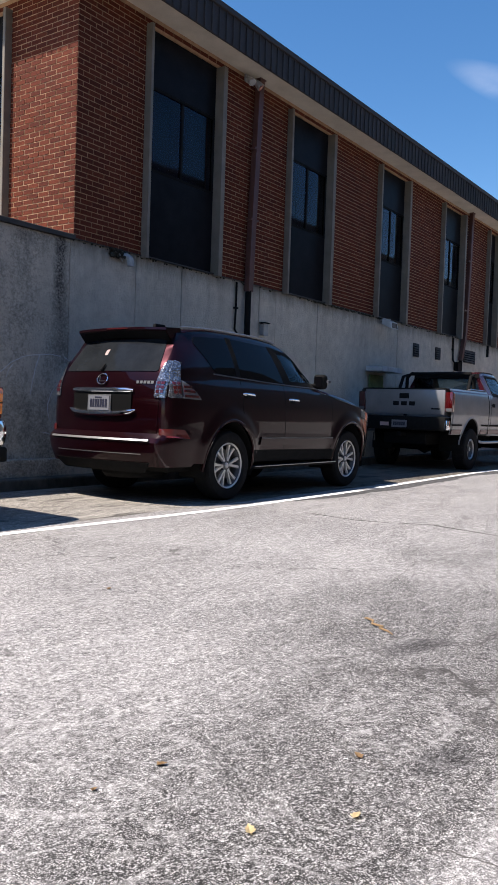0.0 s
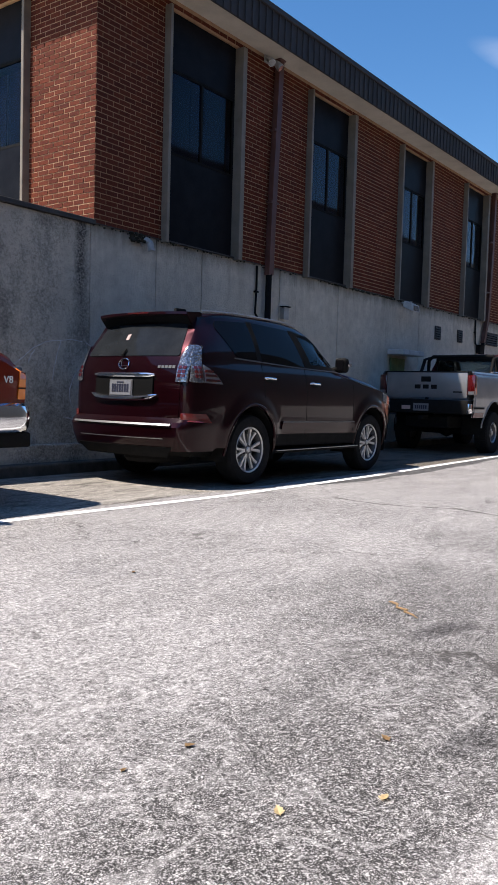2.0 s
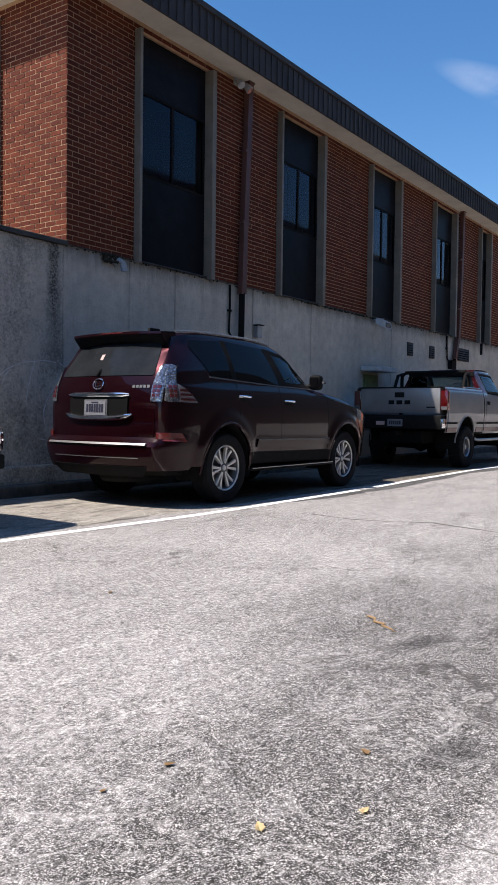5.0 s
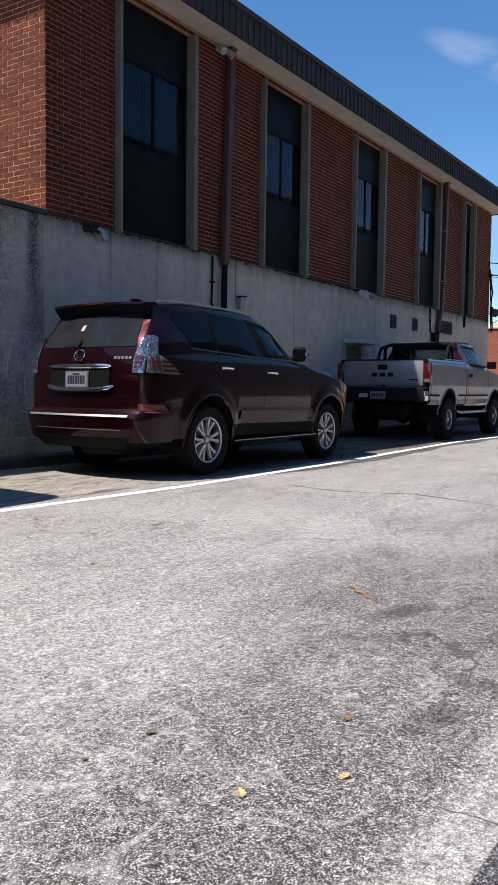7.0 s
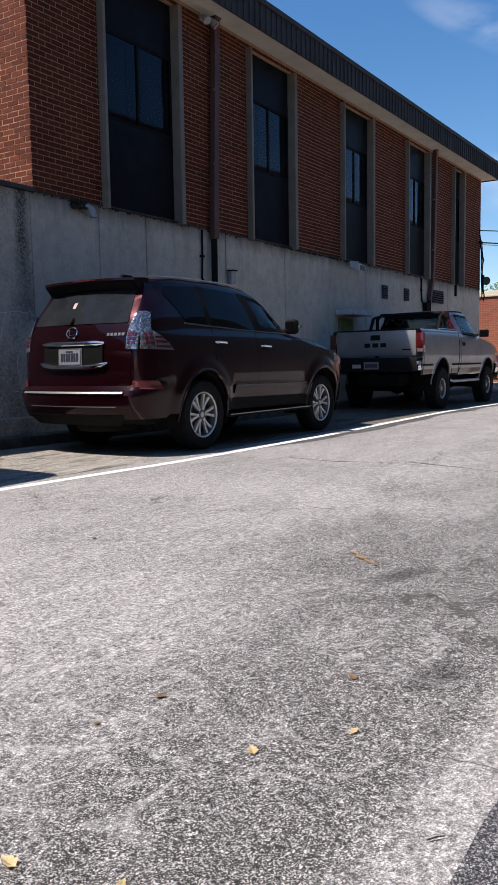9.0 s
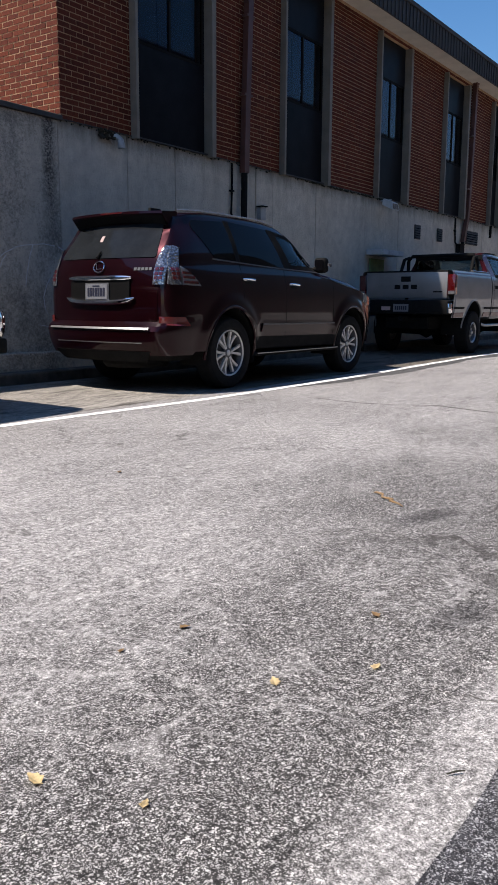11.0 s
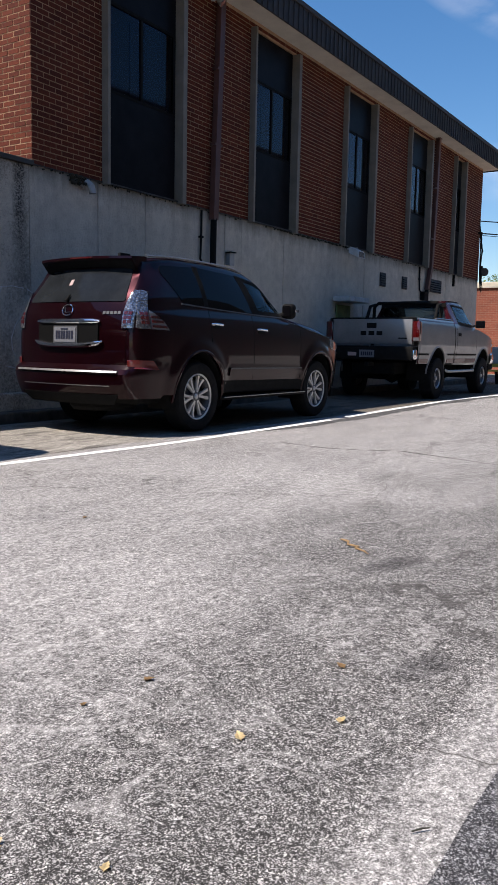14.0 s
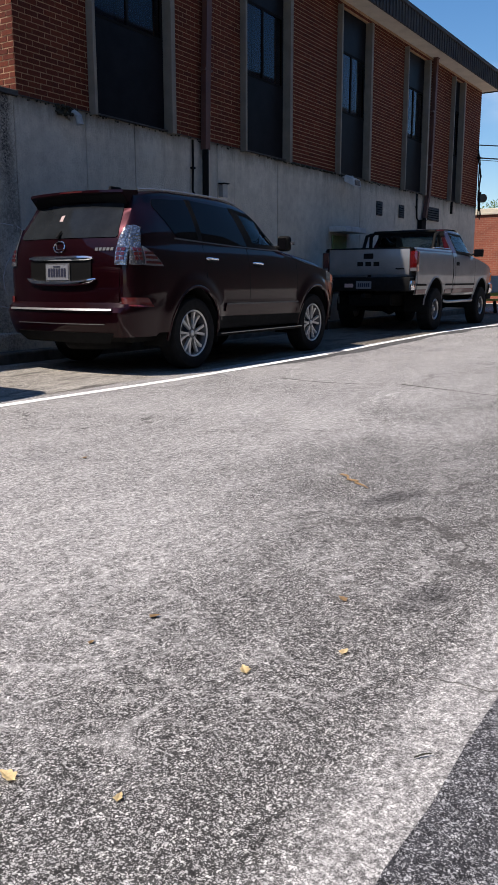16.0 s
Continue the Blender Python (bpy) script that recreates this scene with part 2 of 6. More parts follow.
        nt.links.new(pos, mm.inputs[2])
        nt.links.new(mm.outputs[0], w.inputs["Vector"])
        crack = ramp(nt, w.outputs["Distance"], [(0.002, (1, 1, 1)), (0.007, (0, 0, 0))])
        gate = ramp(nt, noise_tex(nt, 0.8, 2), [(0.50, (0, 0, 0)), (0.60, (1, 1, 1))])
        c = mix(nt, calc(nt, "MULTIPLY", calc(nt, "MULTIPLY", crack, gate), 0.8), c, (0.07, 0.065, 0.06))
    c = mix(nt, 1.0, c, (0.665, 0.670, 0.683), "MULTIPLY")
    set_color(nt, c)
    hgt = calc(nt, "ADD", calc(nt, "MULTIPLY", stone_big, 0.6), calc(nt, "MULTIPLY", grain, 0.6))
    bump(nt, hgt, 0.55, 0.006)
    return m


def brick_material():
    m = basic("red_brick", (0.27, 0.085, 0.055), 0.85, spec=0.25)
    nt = m.node_tree
    oi = nt.nodes.new("ShaderNodeObjectInfo")
    geo = nt.nodes.new("ShaderNodeNewGeometry")
    r = calc(nt, "FRACT", calc(nt, "ADD", oi.outputs["Random"], geo.outputs["Random Per Island"]))
    c = ramp(nt, r, [(0.0, (0.092, 0.0170, 0.0076)), (0.3, (0.114, 0.0216, 0.0090)), (0.6, (0.131, 0.0258, 0.0106)), (0.85, (0.148, 0.0313, 0.0128)), (1.0, (0.101, 0.0193, 0.0083))])
    mott = noise_tex(nt, 38.0, 5, 0.7)
    c = mix(nt, 0.85, c, ramp(nt, mott, [(0.3, (0.55, 0.52, 0.5)), (0.55, (1, 1, 1)), (0.75, (1.3, 1.32, 1.35))]), "MULTIPLY")
    big = noise_tex(nt, 0.9, 4, 0.6, stretch=(1, 1, 0.35))
    c = mix(nt, 0.6, c, ramp(nt, big, [(0.35, (0.72, 0.70, 0.70)), (0.65, (1.12, 1.12, 1.12))]), "MULTIPLY")
    set_color(nt, c)
    bump(nt, noise_tex(nt, 160.0, 5, 0.7), 0.6, 0.004)
    return m


def plain_noise(name, color, rough=0.7, amount=0.35, scale=9.0, fine=140.0, metal=0.0, stretch=None, bump_s=0.25, spec=0.4, coat=0.0):
    m = basic(name, color, rough, metal, spec, coat)
    nt = m.node_tree
    lo, hi = 1 - amount, 1 + amount
    c = mix(nt, 1.0, color, ramp(nt, noise_tex(nt, scale, 5, 0.6, stretch), [(0.3, (lo, lo, lo)), (0.7, (hi, hi, hi))]), "MULTIPLY")
    f = noise_tex(nt, fine, 3, 0.6)
    c = mix(nt, amount * 0.8, c, ramp(nt, f, [(0.3, (0.55, 0.55, 0.55)), (0.7, (1.4, 1.4, 1.4))]), "MULTIPLY")
    set_color(nt, c)
    if bump_s:
        bump(nt, f, bump_s, 0.003)
    return m


def concrete_material():
    """Cast concrete: pale, pitted, with dark runs from the top edge, and a dark rough skin on the older stretch at the corner."""
    m = basic("cast_concrete", (0.40, 0.39, 0.37), 0.9, spec=0.25)
    nt = m.node_tree
    (px, py, pz), pos = position(nt)
    broad = noise_tex(nt, 0.8, 5, 0.6)
    c = ramp(nt, broad, [(0.3, (0.57, 0.55, 0.50)), (0.7, (0.78, 0.755, 0.69))])
    runs = ramp(nt, noise_tex(nt, 3.4, 5, 0.65, stretch=(1.0, 1.0, 0.06)), [(0.34, (0.78, 0.77, 0.75)), (0.54, (1, 1, 1))])
    high = ramp(nt, calc(nt, "SUBTRACT", pz, 2.0), [(0.25, (0.15, 0.15, 0.15)), (1.0, (0.9, 0.9, 0.9))])
    c = mix(nt, high, c, mix(nt, 1.0, c, runs, "MULTIPLY"))
    lip = nt.nodes.new("ShaderNodeMapRange")
    lip.inputs["From Min"].default_value = 3.15
    lip.inputs["From Max"].default_value = 3.42
    nt.links.new(calc(nt, "ADD", pz, calc(nt, "MULTIPLY", noise_tex(nt, 4.0, 6, 0.7, stretch=(1, 1, 0.25)), 0.5)), lip.inputs["Value"])
    c = mix(nt, calc(nt, "MULTIPLY", lip.outputs[0], 0.75), c, (0.085, 0.085, 0.075))
    # older stretch: x below zero
    old = nt.nodes.new("ShaderNodeMapRange")
    old.inputs["From Min"].default_value = -0.02
    old.inputs["From Max"].default_value = -0.06
    nt.links.new(px, old.inputs["Value"])
    pits = node(nt, "ShaderNodeTexVoronoi", Scale=34.0)
    nt.links.new(pos, pits.inputs["Vector"])
    pit = ramp(nt, calc(nt, "ADD", calc(nt, "MULTIPLY", noise_tex(nt, 30.0, 6, 0.8), 0.75), calc(nt, "MULTIPLY", noise_tex(nt, 1.6, 5, 0.65, stretch=(1, 1, 0.5)), 0.75)), [(0.58, (0.38, 0.38, 0.38)), (0.80, (1.08, 1.07, 1.04))])
    oldc = mix(nt, 1.0, mix(nt, 0.75, c, (0.58, 0.56, 0.52)), pit, "MULTIPLY")
    c = mix(nt, old.outputs[0], c, oldc)
    # dark wet run beside the corner joint
    run = calc(nt, "ABSOLUTE", calc(nt, "ADD", px, 0.22))
    runm = ramp(nt, calc(nt, "ADD", run, calc(nt, "MULTIPLY", noise_tex(nt, 7.0, 5, 0.7, stretch=(1, 1, 0.4)), 0.20)), [(0.13, (1, 1, 1)), (0.24, (0, 0, 0))])
    hz = ramp(nt, calc(nt, "MULTIPLY", pz, 0.3), [(0.45, (0, 0, 0)), (0.72, (1, 1, 1))])
    speck = ramp(nt, noise_tex(nt, 46.0, 4, 0.75), [(0.40, (1, 1, 1)), (0.60, (0.25, 0.25, 0.25))])
    c = mix(nt, calc(nt, "MULTIPLY", calc(nt, "MULTIPLY", runm, hz), speck), c, (0.04, 0.04, 0.042))
    mot = ramp(nt, noise_tex(nt, 5.5, 6, 0.7), [(0.30, (0.66, 0.66, 0.65)), (0.55, (1.0, 1.0, 1.0)), (0.75, (1.2, 1.19, 1.16))])
    c = mix(nt, 0.6, c, mot, "MULTIPLY")
    fine = noise_tex(nt, 70.0, 5, 0.7)
    c = mix(nt, 0.5, c, ramp(nt, fine, [(0.3, (0.7, 0.7, 0.7)), (0.7, (1.2, 1.2, 1.2))]), "MULTIPLY")
    c = mix(nt, 1.0, c, (0.92, 0.88, 0.815), "MULTIPLY")
    set_color(nt, c)
    bump(nt, calc(nt, "ADD", fine, calc(nt, "MULTIPLY", pits.outputs["Distance"], 0.8)), 0.8, 0.012)
    return m


def glass_material(name, tint, rough=0.02, ior=1.45):
    m = basic(name, tint, rough, spec=0.5)
    b = m.node_tree.nodes["Principled BSDF"]
    b.inputs["Transmission Weight"].default_value = 1.0
    b.inputs["IOR"].default_value = ior
    return m


def paint_material(name, color, flake=0.3, rough=0.32, metal=0.25):
    m = basic(name, color, rough, metal, 0.04, 1.0)
    m.node_tree.nodes["Principled BSDF"].inputs["Coat IOR"].default_value = 1.33
    m.node_tree.nodes["Principled BSDF"].inputs["Coat Roughness"].default_value = 0.025
    nt = m.node_tree
    dust = ramp(nt, noise_tex(nt, 3.0, 5, 0.6), [(0.35, (0.85, 0.85, 0.85)), (0.7, (1.12, 1.1, 1.08))])
    c = mix(nt, flake, color, ramp(nt, noise_tex(nt, 900.0, 1), [(0.35, (0.6, 0.6, 0.6)), (0.7, (1.5, 1.5, 1.5))]), "MULTIPLY")
    set_color(nt, mix(nt, 0.8, c, dust, "MULTIPLY"))
    return m


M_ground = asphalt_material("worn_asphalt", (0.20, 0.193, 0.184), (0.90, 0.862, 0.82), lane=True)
M_patch = asphalt_material("dark_asphalt", (0.058, 0.058, 0.063), (0.62, 0.61, 0.61))
M_brick = brick_material()
M_mortar = plain_noise("mortar", (0.385, 0.24, 0.142), 0.95, 0.25, 6.0, 120.0)
M_concrete = concrete_material()
M_fascia = plain_noise("dark_standing_seam_metal", (0.054, 0.048, 0.047), 0.6, 0.15, 3.0, 60.0, bump_s=0.0, spec=0.2)
M_soffit = plain_noise("painted_soffit", (0.62, 0.57, 0.49), 0.8, 0.12, 2.0, 80.0)
M_fin = plain_noise("tan_painted_steel", (0.19, 0.165, 0.13), 0.6, 0.18, 4.0, 120.0, bump_s=0.1)
M_panel = plain_noise("black_spandrel_panel", (0.011, 0.011, 0.013), 0.35, 0.3, 3.0, 40.0, bump_s=0.0, spec=0.05)
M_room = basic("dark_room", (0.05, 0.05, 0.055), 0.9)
M_glass = glass_material("window_glass", (0.30, 0.33, 0.45), ior=1.22)
M_cap = plain_noise("dark_metal_cap", (0.045, 0.042, 0.04), 0.6, 0.3, 5.0, 80.0)
M_pipe = plain_noise("brown_painted_pipe", (0.105, 0.045, 0.035), 0.5, 0.25, 4.0, 60.0, bump_s=0.1)
# concrete with the shade at the wall's foot put into its colour
M_kerbshade = plain_noise("shade_dark_concrete", (0.085, 0.078, 0.066), 0.95, 0.45, 5.0, 90.0)
M_sealed = asphalt_material("sealed_asphalt", (0.085, 0.084, 0.082), (0.30, 0.295, 0.29))
M_white = plain_noise("line_paint", (0.80, 0.79, 0.76), 0.8, 0.22, 16.0, 210.0)
M_grey = plain_noise("grey_metal_box", (0.36, 0.36, 0.35), 0.5, 0.2, 6.0, 90.0, metal=0.2)
M_black = plain_noise("black_plastic", (0.011, 0.011, 0.011), 0.8, 0.25, 12.0, 200.0, bump_s=0.1, spec=0.08)


# ---------------------------------------------------------------- mesh tools
def mesh_of(bm, name, material, smooth=True, angle=35):
    me = bpy.data.meshes.new(name)
    bmesh.ops.recalc_face_normals(bm, faces=bm.faces)
    if smooth:
        for f in bm.faces:
            f.smooth = True
        lim = radians(angle)
        for e in bm.edges:
            if len(e.link_faces) != 2 or e.calc_face_angle(0) > lim:
                e.smooth = False
    bm.to_mesh(me)
    bm.free()
    me.materials.append(material)
    return me


def part(name, bm, material, parent=None, label="", smooth=True, angle=35):
    ob = new(name, mesh_of(bm, name, material, smooth, angle))
    ob.parent = parent
    if label:
        tagged(ob, label)
    return ob


def thing(name, label, category, group="", kind="", m=None):
    ob = new(name)
    ob.empty_display_size = 0.1
    if m is not None:
        ob.matrix_world = m
    return tagged(ob, label, category, group, kind)


def add_box(bm, x0, x1, y0, y1, z0, z1, bevel=0.0, seg=1):
    r = bmesh.ops.create_cube(bm, size=1)
    vs = r["verts"]
    for v in vs:
        v.co = Vector(((x0 + x1) / 2 + v.co.x * (x1 - x0), (y0 + y1) / 2 + v.co.y * (y1 - y0), (z0 + z1) / 2 + v.co.z * (z1 - z0)))
    if bevel:
        es = list({e for v in vs for e in v.link_edges})
        bmesh.ops.bevel(bm, geom=es, offset=bevel, segments=seg, affect="EDGES", profile=0.5)
    return bm


def box(x0, x1, y0, y1, z0, z1, bevel=0.0, seg=1):
    return add_box(bmesh.new(), x0, x1, y0, y1, z0, z1, bevel, seg)


def add_tube(bm, points, radius, n=10, caps=True):
    """A round tube along points; radius a number or one per point."""
    pts = [Vector(p) for p in points]
    rad = radius if isinstance(radius, (list, tuple)) else [radius] * len(pts)
    rings = []
    up = Vector((0.13, 0.31, 0.94))
    for i, p in enumerate(pts):
        d = (pts[min(i + 1, len(pts) - 1)] - pts[max(i - 1, 0)]).normalized()
        if abs(d.dot(up)) > 0.97:
            up = Vector((0.9, 0.3, 0.1))
        a = d.cross(up).normalized()
        b = d.cross(a).normalized()
        rings.append([bm.verts.new(p + rad[i] * (math.cos(2 * math.pi * k / n) * a + math.sin(2 * math.pi * k / n) * b)) for k in range(n)])
    for r0, r1 in zip(rings, rings[1:]):
        for k in range(n):
            bm.faces.new((r0[k], r0[(k + 1) % n], r1[(k + 1) % n], r1[k]))
    if caps:
        bm.faces.new(rings[0])
        bm.faces.new(rings[-1])
    return bm


def tube(points, radius, n=10):
    return add_tube(bmesh.new(), points, radius, n)


def add_lathe(bm, profile, n=40, axis="y"):
    """Turns (along, radius) pairs about an axis."""
    rings = []
    for a, r in profile:
        ring = []
        for k in range(n):
            t = 2 * math.pi * k / n
            c, s = r * math.cos(t), r * math.sin(t)
            ring.append(bm.verts.new((c, a, s) if axis == "y" else (c, s, a) if axis == "z" else (a, c, s)))
        rings.append(ring)
    for r0, r1 in zip(rings, rings[1:]):
        for k in range(n):
            bm.faces.new((r0[k], r0[(k + 1) % n], r1[(k + 1) % n], r1[k]))
    return bm, rings


def lathe(profile, n=40, axis="y", closed=False, capped=False):
    bm, rings = add_lathe(bmesh.new(), profile, n, axis)
    if closed:
        for k in range(n):
            bm.faces.new((rings[-1][k], rings[-1][(k + 1) % n], rings[0][(k + 1) % n], rings[0][k]))
    if capped:
        bm.faces.new(rings[0])
        bm.faces.new(rings[-1])
    return bm


def patch(outline, fmap, du=0.06, dv=0.06, lift=0.005, depth=0.012):
    """A panel with the given outline in (u, v), laid on the surface fmap(u, v, off), lift proud of it, with turned-in edges."""
    bm = bmesh.new()
    bm.faces.new([bm.verts.new((u, v, 0)) for u, v in outline])
    us, vs = [p[0] for p in outline], [p[1] for p in outline]
    for lo, hi, step, nrm in ((min(us), max(us), du, (1, 0, 0)), (min(vs), max(vs), dv, (0, 1, 0))):
        n = int((hi - lo) / step)
        for k in range(1, n + 1):
            at = lo + (hi - lo) * k / (n + 1)
            co = (at, 0, 0) if nrm[0] else (0, at, 0)
            bmesh.ops.bisect_plane(bm, geom=bm.verts[:] + bm.edges[:] + bm.faces[:], plane_co=co, plane_no=nrm)
    edge = [e for e in bm.edges if len(e.link_faces) == 1]
    flat = {v: (v.co.x, v.co.y) for v in bm.verts}
    low = {}
    for v in list(flat):
        u, w = flat[v]
        v.co = Vector(fmap(u, w, lift))
    for e in edge:
        q = []
        for v in e.verts:
            if v not in low:
                low[v] = bm.verts.new(Vector(fmap(*flat[v], lift - depth)))
            q.append(low[v])
        bm.faces.new((e.verts[0], e.verts[1], q[1], q[0]))
    return bm


def rounded(pts, r=0.03, n=4):
    """Rounds the corners of a polygon."""
    out = []
    for i, p in enumerate(pts):
        a, b, c = Vector((*pts[i - 1], 0)), Vector((*p, 0)), Vector((*pts[(i + 1) % len(pts)], 0))
        ra = min(r, (a - b).length * 0.45, (c - b).length * 0.45)
        s, e = b + (a - b).normalized() * ra, b + (c - b).normalized() * ra
        for k in range(n + 1):
            t = k / n
            q = s * (1 - t) ** 2 + b * 2 * t * (1 - t) + e * t * t
            out.append((q.x, q.y))
    return out


def curve(table):
    """A smooth function through (x, y) pairs."""
    xs, ys = [p[0] for p in table], [p[1] for p in table]

    def f(x):
        if x <= xs[0]:
            return ys[0]
        if x >= xs[-1]:
            return ys[-1]
        i = max(k for k in range(len(xs) - 1) if xs[k] <= x)
        h = xs[i + 1] - xs[i]
        t = (x - xs[i]) / h

        def slope(k):
            if k <= 0 or k >= len(xs) - 1:
                return 0.0 if len(xs) > 2 else (ys[-1] - ys[0]) / (xs[-1] - xs[0])
            d0, d1 = (ys[k] - ys[k - 1]) / (xs[k] - xs[k - 1]), (ys[k + 1] - ys[k]) / (xs[k + 1] - xs[k])
            return 0.0 if d0 * d1 <= 0 else 2 * d0 * d1 / (d0 + d1)
        m0, m1 = slope(i) * h, slope(i + 1) * h
        return (2 * t ** 3 - 3 * t * t + 1) * ys[i] + (t ** 3 - 2 * t * t + t) * m0 + (3 * t * t - 2 * t ** 3) * ys[i + 1] + (t ** 3 - t * t) * m1
    return f


# ---------------------------------------------------------------- ground
bm = bmesh.new()
bmesh.ops.create_grid(bm, x_segments=40, y_segments=40, size=300)
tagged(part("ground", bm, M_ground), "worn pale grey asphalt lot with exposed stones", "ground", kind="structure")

# darker newer strip of asphalt beside the camera
bm = bmesh.new()
rs = random.Random(4)
xs = [-14 + 0.22 * k for k in range(120)]
ed = [bm.verts.new((x, -7.44 + 0.012 * rs.uniform(-1, 1), 0.004)) for x in xs]
lo = [bm.verts.new((x, -30, 0.004)) for x in xs]
for k in range(len(xs) - 1):
    bm.faces.new((lo[k], lo[k + 1], ed[k + 1], ed[k]))
tagged(part("dark_pavement", bm, M_patch, smooth=False), "dark newer asphalt strip with white stones", "pavement", kind="structure")

# painted edge line of the parking lane
LINE_Y = curve([(-16, -2.7), (-8, -2.72), (-3.3, -2.85), (-0.6, -3.00), (1.8, -2.99), (5.0, -2.84), (8.0, -2.74), (10.0, -2.86), (12.0, -3.12), (15.0, -3.6), (19.0, -4.4), (24.0, -5.6)])
bm = bmesh.new()
rows_l = []
x = -14.0
while x < 24:
    w = 0.055 + 0.010 * noise.noise((x * 3.1, 0, 0)) + 0.006 * noise.noise((x * 14, 5, 0))
    y = LINE_Y(x) + 0.008 * noise.noise((x * 2.0, 9, 0))
    rows_l.append([bm.verts.new((x, y - w - 0.006 * noise.noise((x * 17, 2, 0)), 0.004)), bm.verts.new((x, y + w, 0.004))])
    x += 0.09
for k, (a, b) in enumerate(zip(rows_l, rows_l[1:])):
    if noise.noise((k * 0.11, 3.3, 1.0)) < 0.36:
        bm.faces.new((a[0], b[0], b[1], a[1]))
tagged(part("road_line", bm, M_white, smooth=False), "worn white painted line on the asphalt", "road marking", kind="structure")

# darker sealed strip beside the line, where the lot was patched
bm = bmesh.new()
prev = None
x = 0.6
while x < 23:
    w = 0.17 + 0.16 * max(0.0, noise.noise((x * 0.7, 4, 0)) + 0.35) + 0.035 * noise.noise((x * 4.2, 1, 0)) + 0.02 * noise.noise((x * 15, 8, 0))
    w *= min(1.0, (x - 0.5) / 1.2)
    ring = [bm.verts.new((x, LINE_Y(x) - 0.052, 0.002)), bm.verts.new((x, LINE_Y(x) - 0.06 - w, 0.002))]
    if prev:
        bm.faces.new((prev[1], ring[1], ring[0], prev[0]))
    prev = ring
    x += 0.05
tagged(part("sealed_strip", bm, M_sealed, smooth=False), "darker sealed asphalt seam along the painted line", "pavement", kind="structure")

# ---------------------------------------------------------------- building
SILL, HEAD, SOFFIT, FTOP = 3.15, 6.375, 6.52, 7.0
END = 18.2
WINDOWS = [(1.26, 3.01), (4.94, 6.54), (8.54, 10.08), (12.10, 13.62), (15.50, 16.42)]
wall = tagged(new("wall_front"), "dark red brick upper wall in running bond", "wall", kind="structure")
gaps = [(0.0, WINDOWS[0][0])] + [(a[1], b[0]) for a, b in zip(WINDOWS, WINDOWS[1:])] + [(WINDOWS[-1][1], END)]
bm = bmesh.new()
for a, b in gaps:
    add_box(bm, a + (0.004 if a == 0 else 0), b, 0.004, 0.30, SILL, SOFFIT)
for a, b in WINDOWS:
    add_box(bm, a, b, 0.004, 0.30, HEAD, SOFFIT)
part("mortar_bed", bm, M_mortar, wall, smooth=False)
wall_l = tagged(new("wall_left"), "sunlit red brick return wall", "wall", kind="structure")
bm = bmesh.new()
SIDE_WIN = (1.33, 3.1)
add_box(bm, 0.004, 0.30, 0.301, SIDE_WIN[0], SILL - 0.3, SOFFIT)
add_box(bm, 0.004, 0.30, SIDE_WIN[1], 9.0, SILL - 0.3, SOFFIT)
add_box(bm, 0.004, 0.30, SIDE_WIN[0], SIDE_WIN[1], HEAD, SOFFIT)
part("mortar_bed", bm, M_mortar, wall_l, smooth=False)
# far end and back of the building
bm = bmesh.new()
add_box(bm, END - 0.3, END - 0.009, 0.301, 9.0, 0, SOFFIT)
add_box(bm, 0.31, END - 0.31, 8.7, 9.0, 0, SOFFIT)
tagged(part("wall_back", bm, M_brick, smooth=False), "plain brick walls closing the far side", "wall", kind="structure")
bm = bmesh.new()
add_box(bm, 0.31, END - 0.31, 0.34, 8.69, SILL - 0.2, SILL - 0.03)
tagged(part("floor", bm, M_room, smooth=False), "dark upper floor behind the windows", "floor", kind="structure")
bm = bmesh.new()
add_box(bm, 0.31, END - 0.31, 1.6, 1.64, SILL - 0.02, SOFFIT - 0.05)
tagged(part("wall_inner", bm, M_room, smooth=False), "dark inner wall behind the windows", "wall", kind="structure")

# concrete base: separate cast panels with open joints
base = tagged(new("wall_base"), "stained grey cast concrete base wall", "wall", kind="structure")
bm = box(-16.0, END - 0.012, 0.03, 0.32, -0.1, SILL - 0.012)
part("core", bm, M_concrete, base, smooth=False)
JOINTS = [-16, -12.2, -8.1, -4.1, -0.06, 1.17, 2.17, 4.23, 4.74, 6.2, 8.2, 9.81, 11.8, 13.6, 15.27, END]
HOLES = {8.2: (8.42, 9.10, 1.35, 1.90)}
for a, b in zip(JOINTS, JOINTS[1:]):
    g = 0.006
    bm = bmesh.new()
    top = SILL - 0.0 if a >= -0.1 else SILL - 0.02
    dy = -0.012 if a < -0.1 else 0.004 * math.sin(a * 7)
    if a in HOLES:
        h = HOLES[a]
        add_box(bm, a + g, h[0], dy, 0.028, -0.1, top, 0.004)
        add_box(bm, h[1], b - g, dy, 0.028, -0.1, top, 0.004)
        add_box(bm, h[0], h[1], dy, 0.028, h[3], top, 0.004)
        add_box(bm, h[0], h[1], dy, 0.028, -0.1, h[2], 0.004)
    else:
        add_box(bm, a + g, b - g, dy, 0.028, -0.1, top, 0.006)
    part("panel", bm, M_concrete, base, smooth=False)
# low footing step along the older stretch
bm = box(-15.9, 1.6, -0.16, -0.014, -0.05, 0.34, 0.02, 2)
part("footing", bm, M_concrete, base, smooth=False)
# added low kerb, its dark colour standing for shaded ground along the wall
bm = box(-15.9, 17.5, -0.42, -0.162, -0.05, 0.13, 0.02, 2)
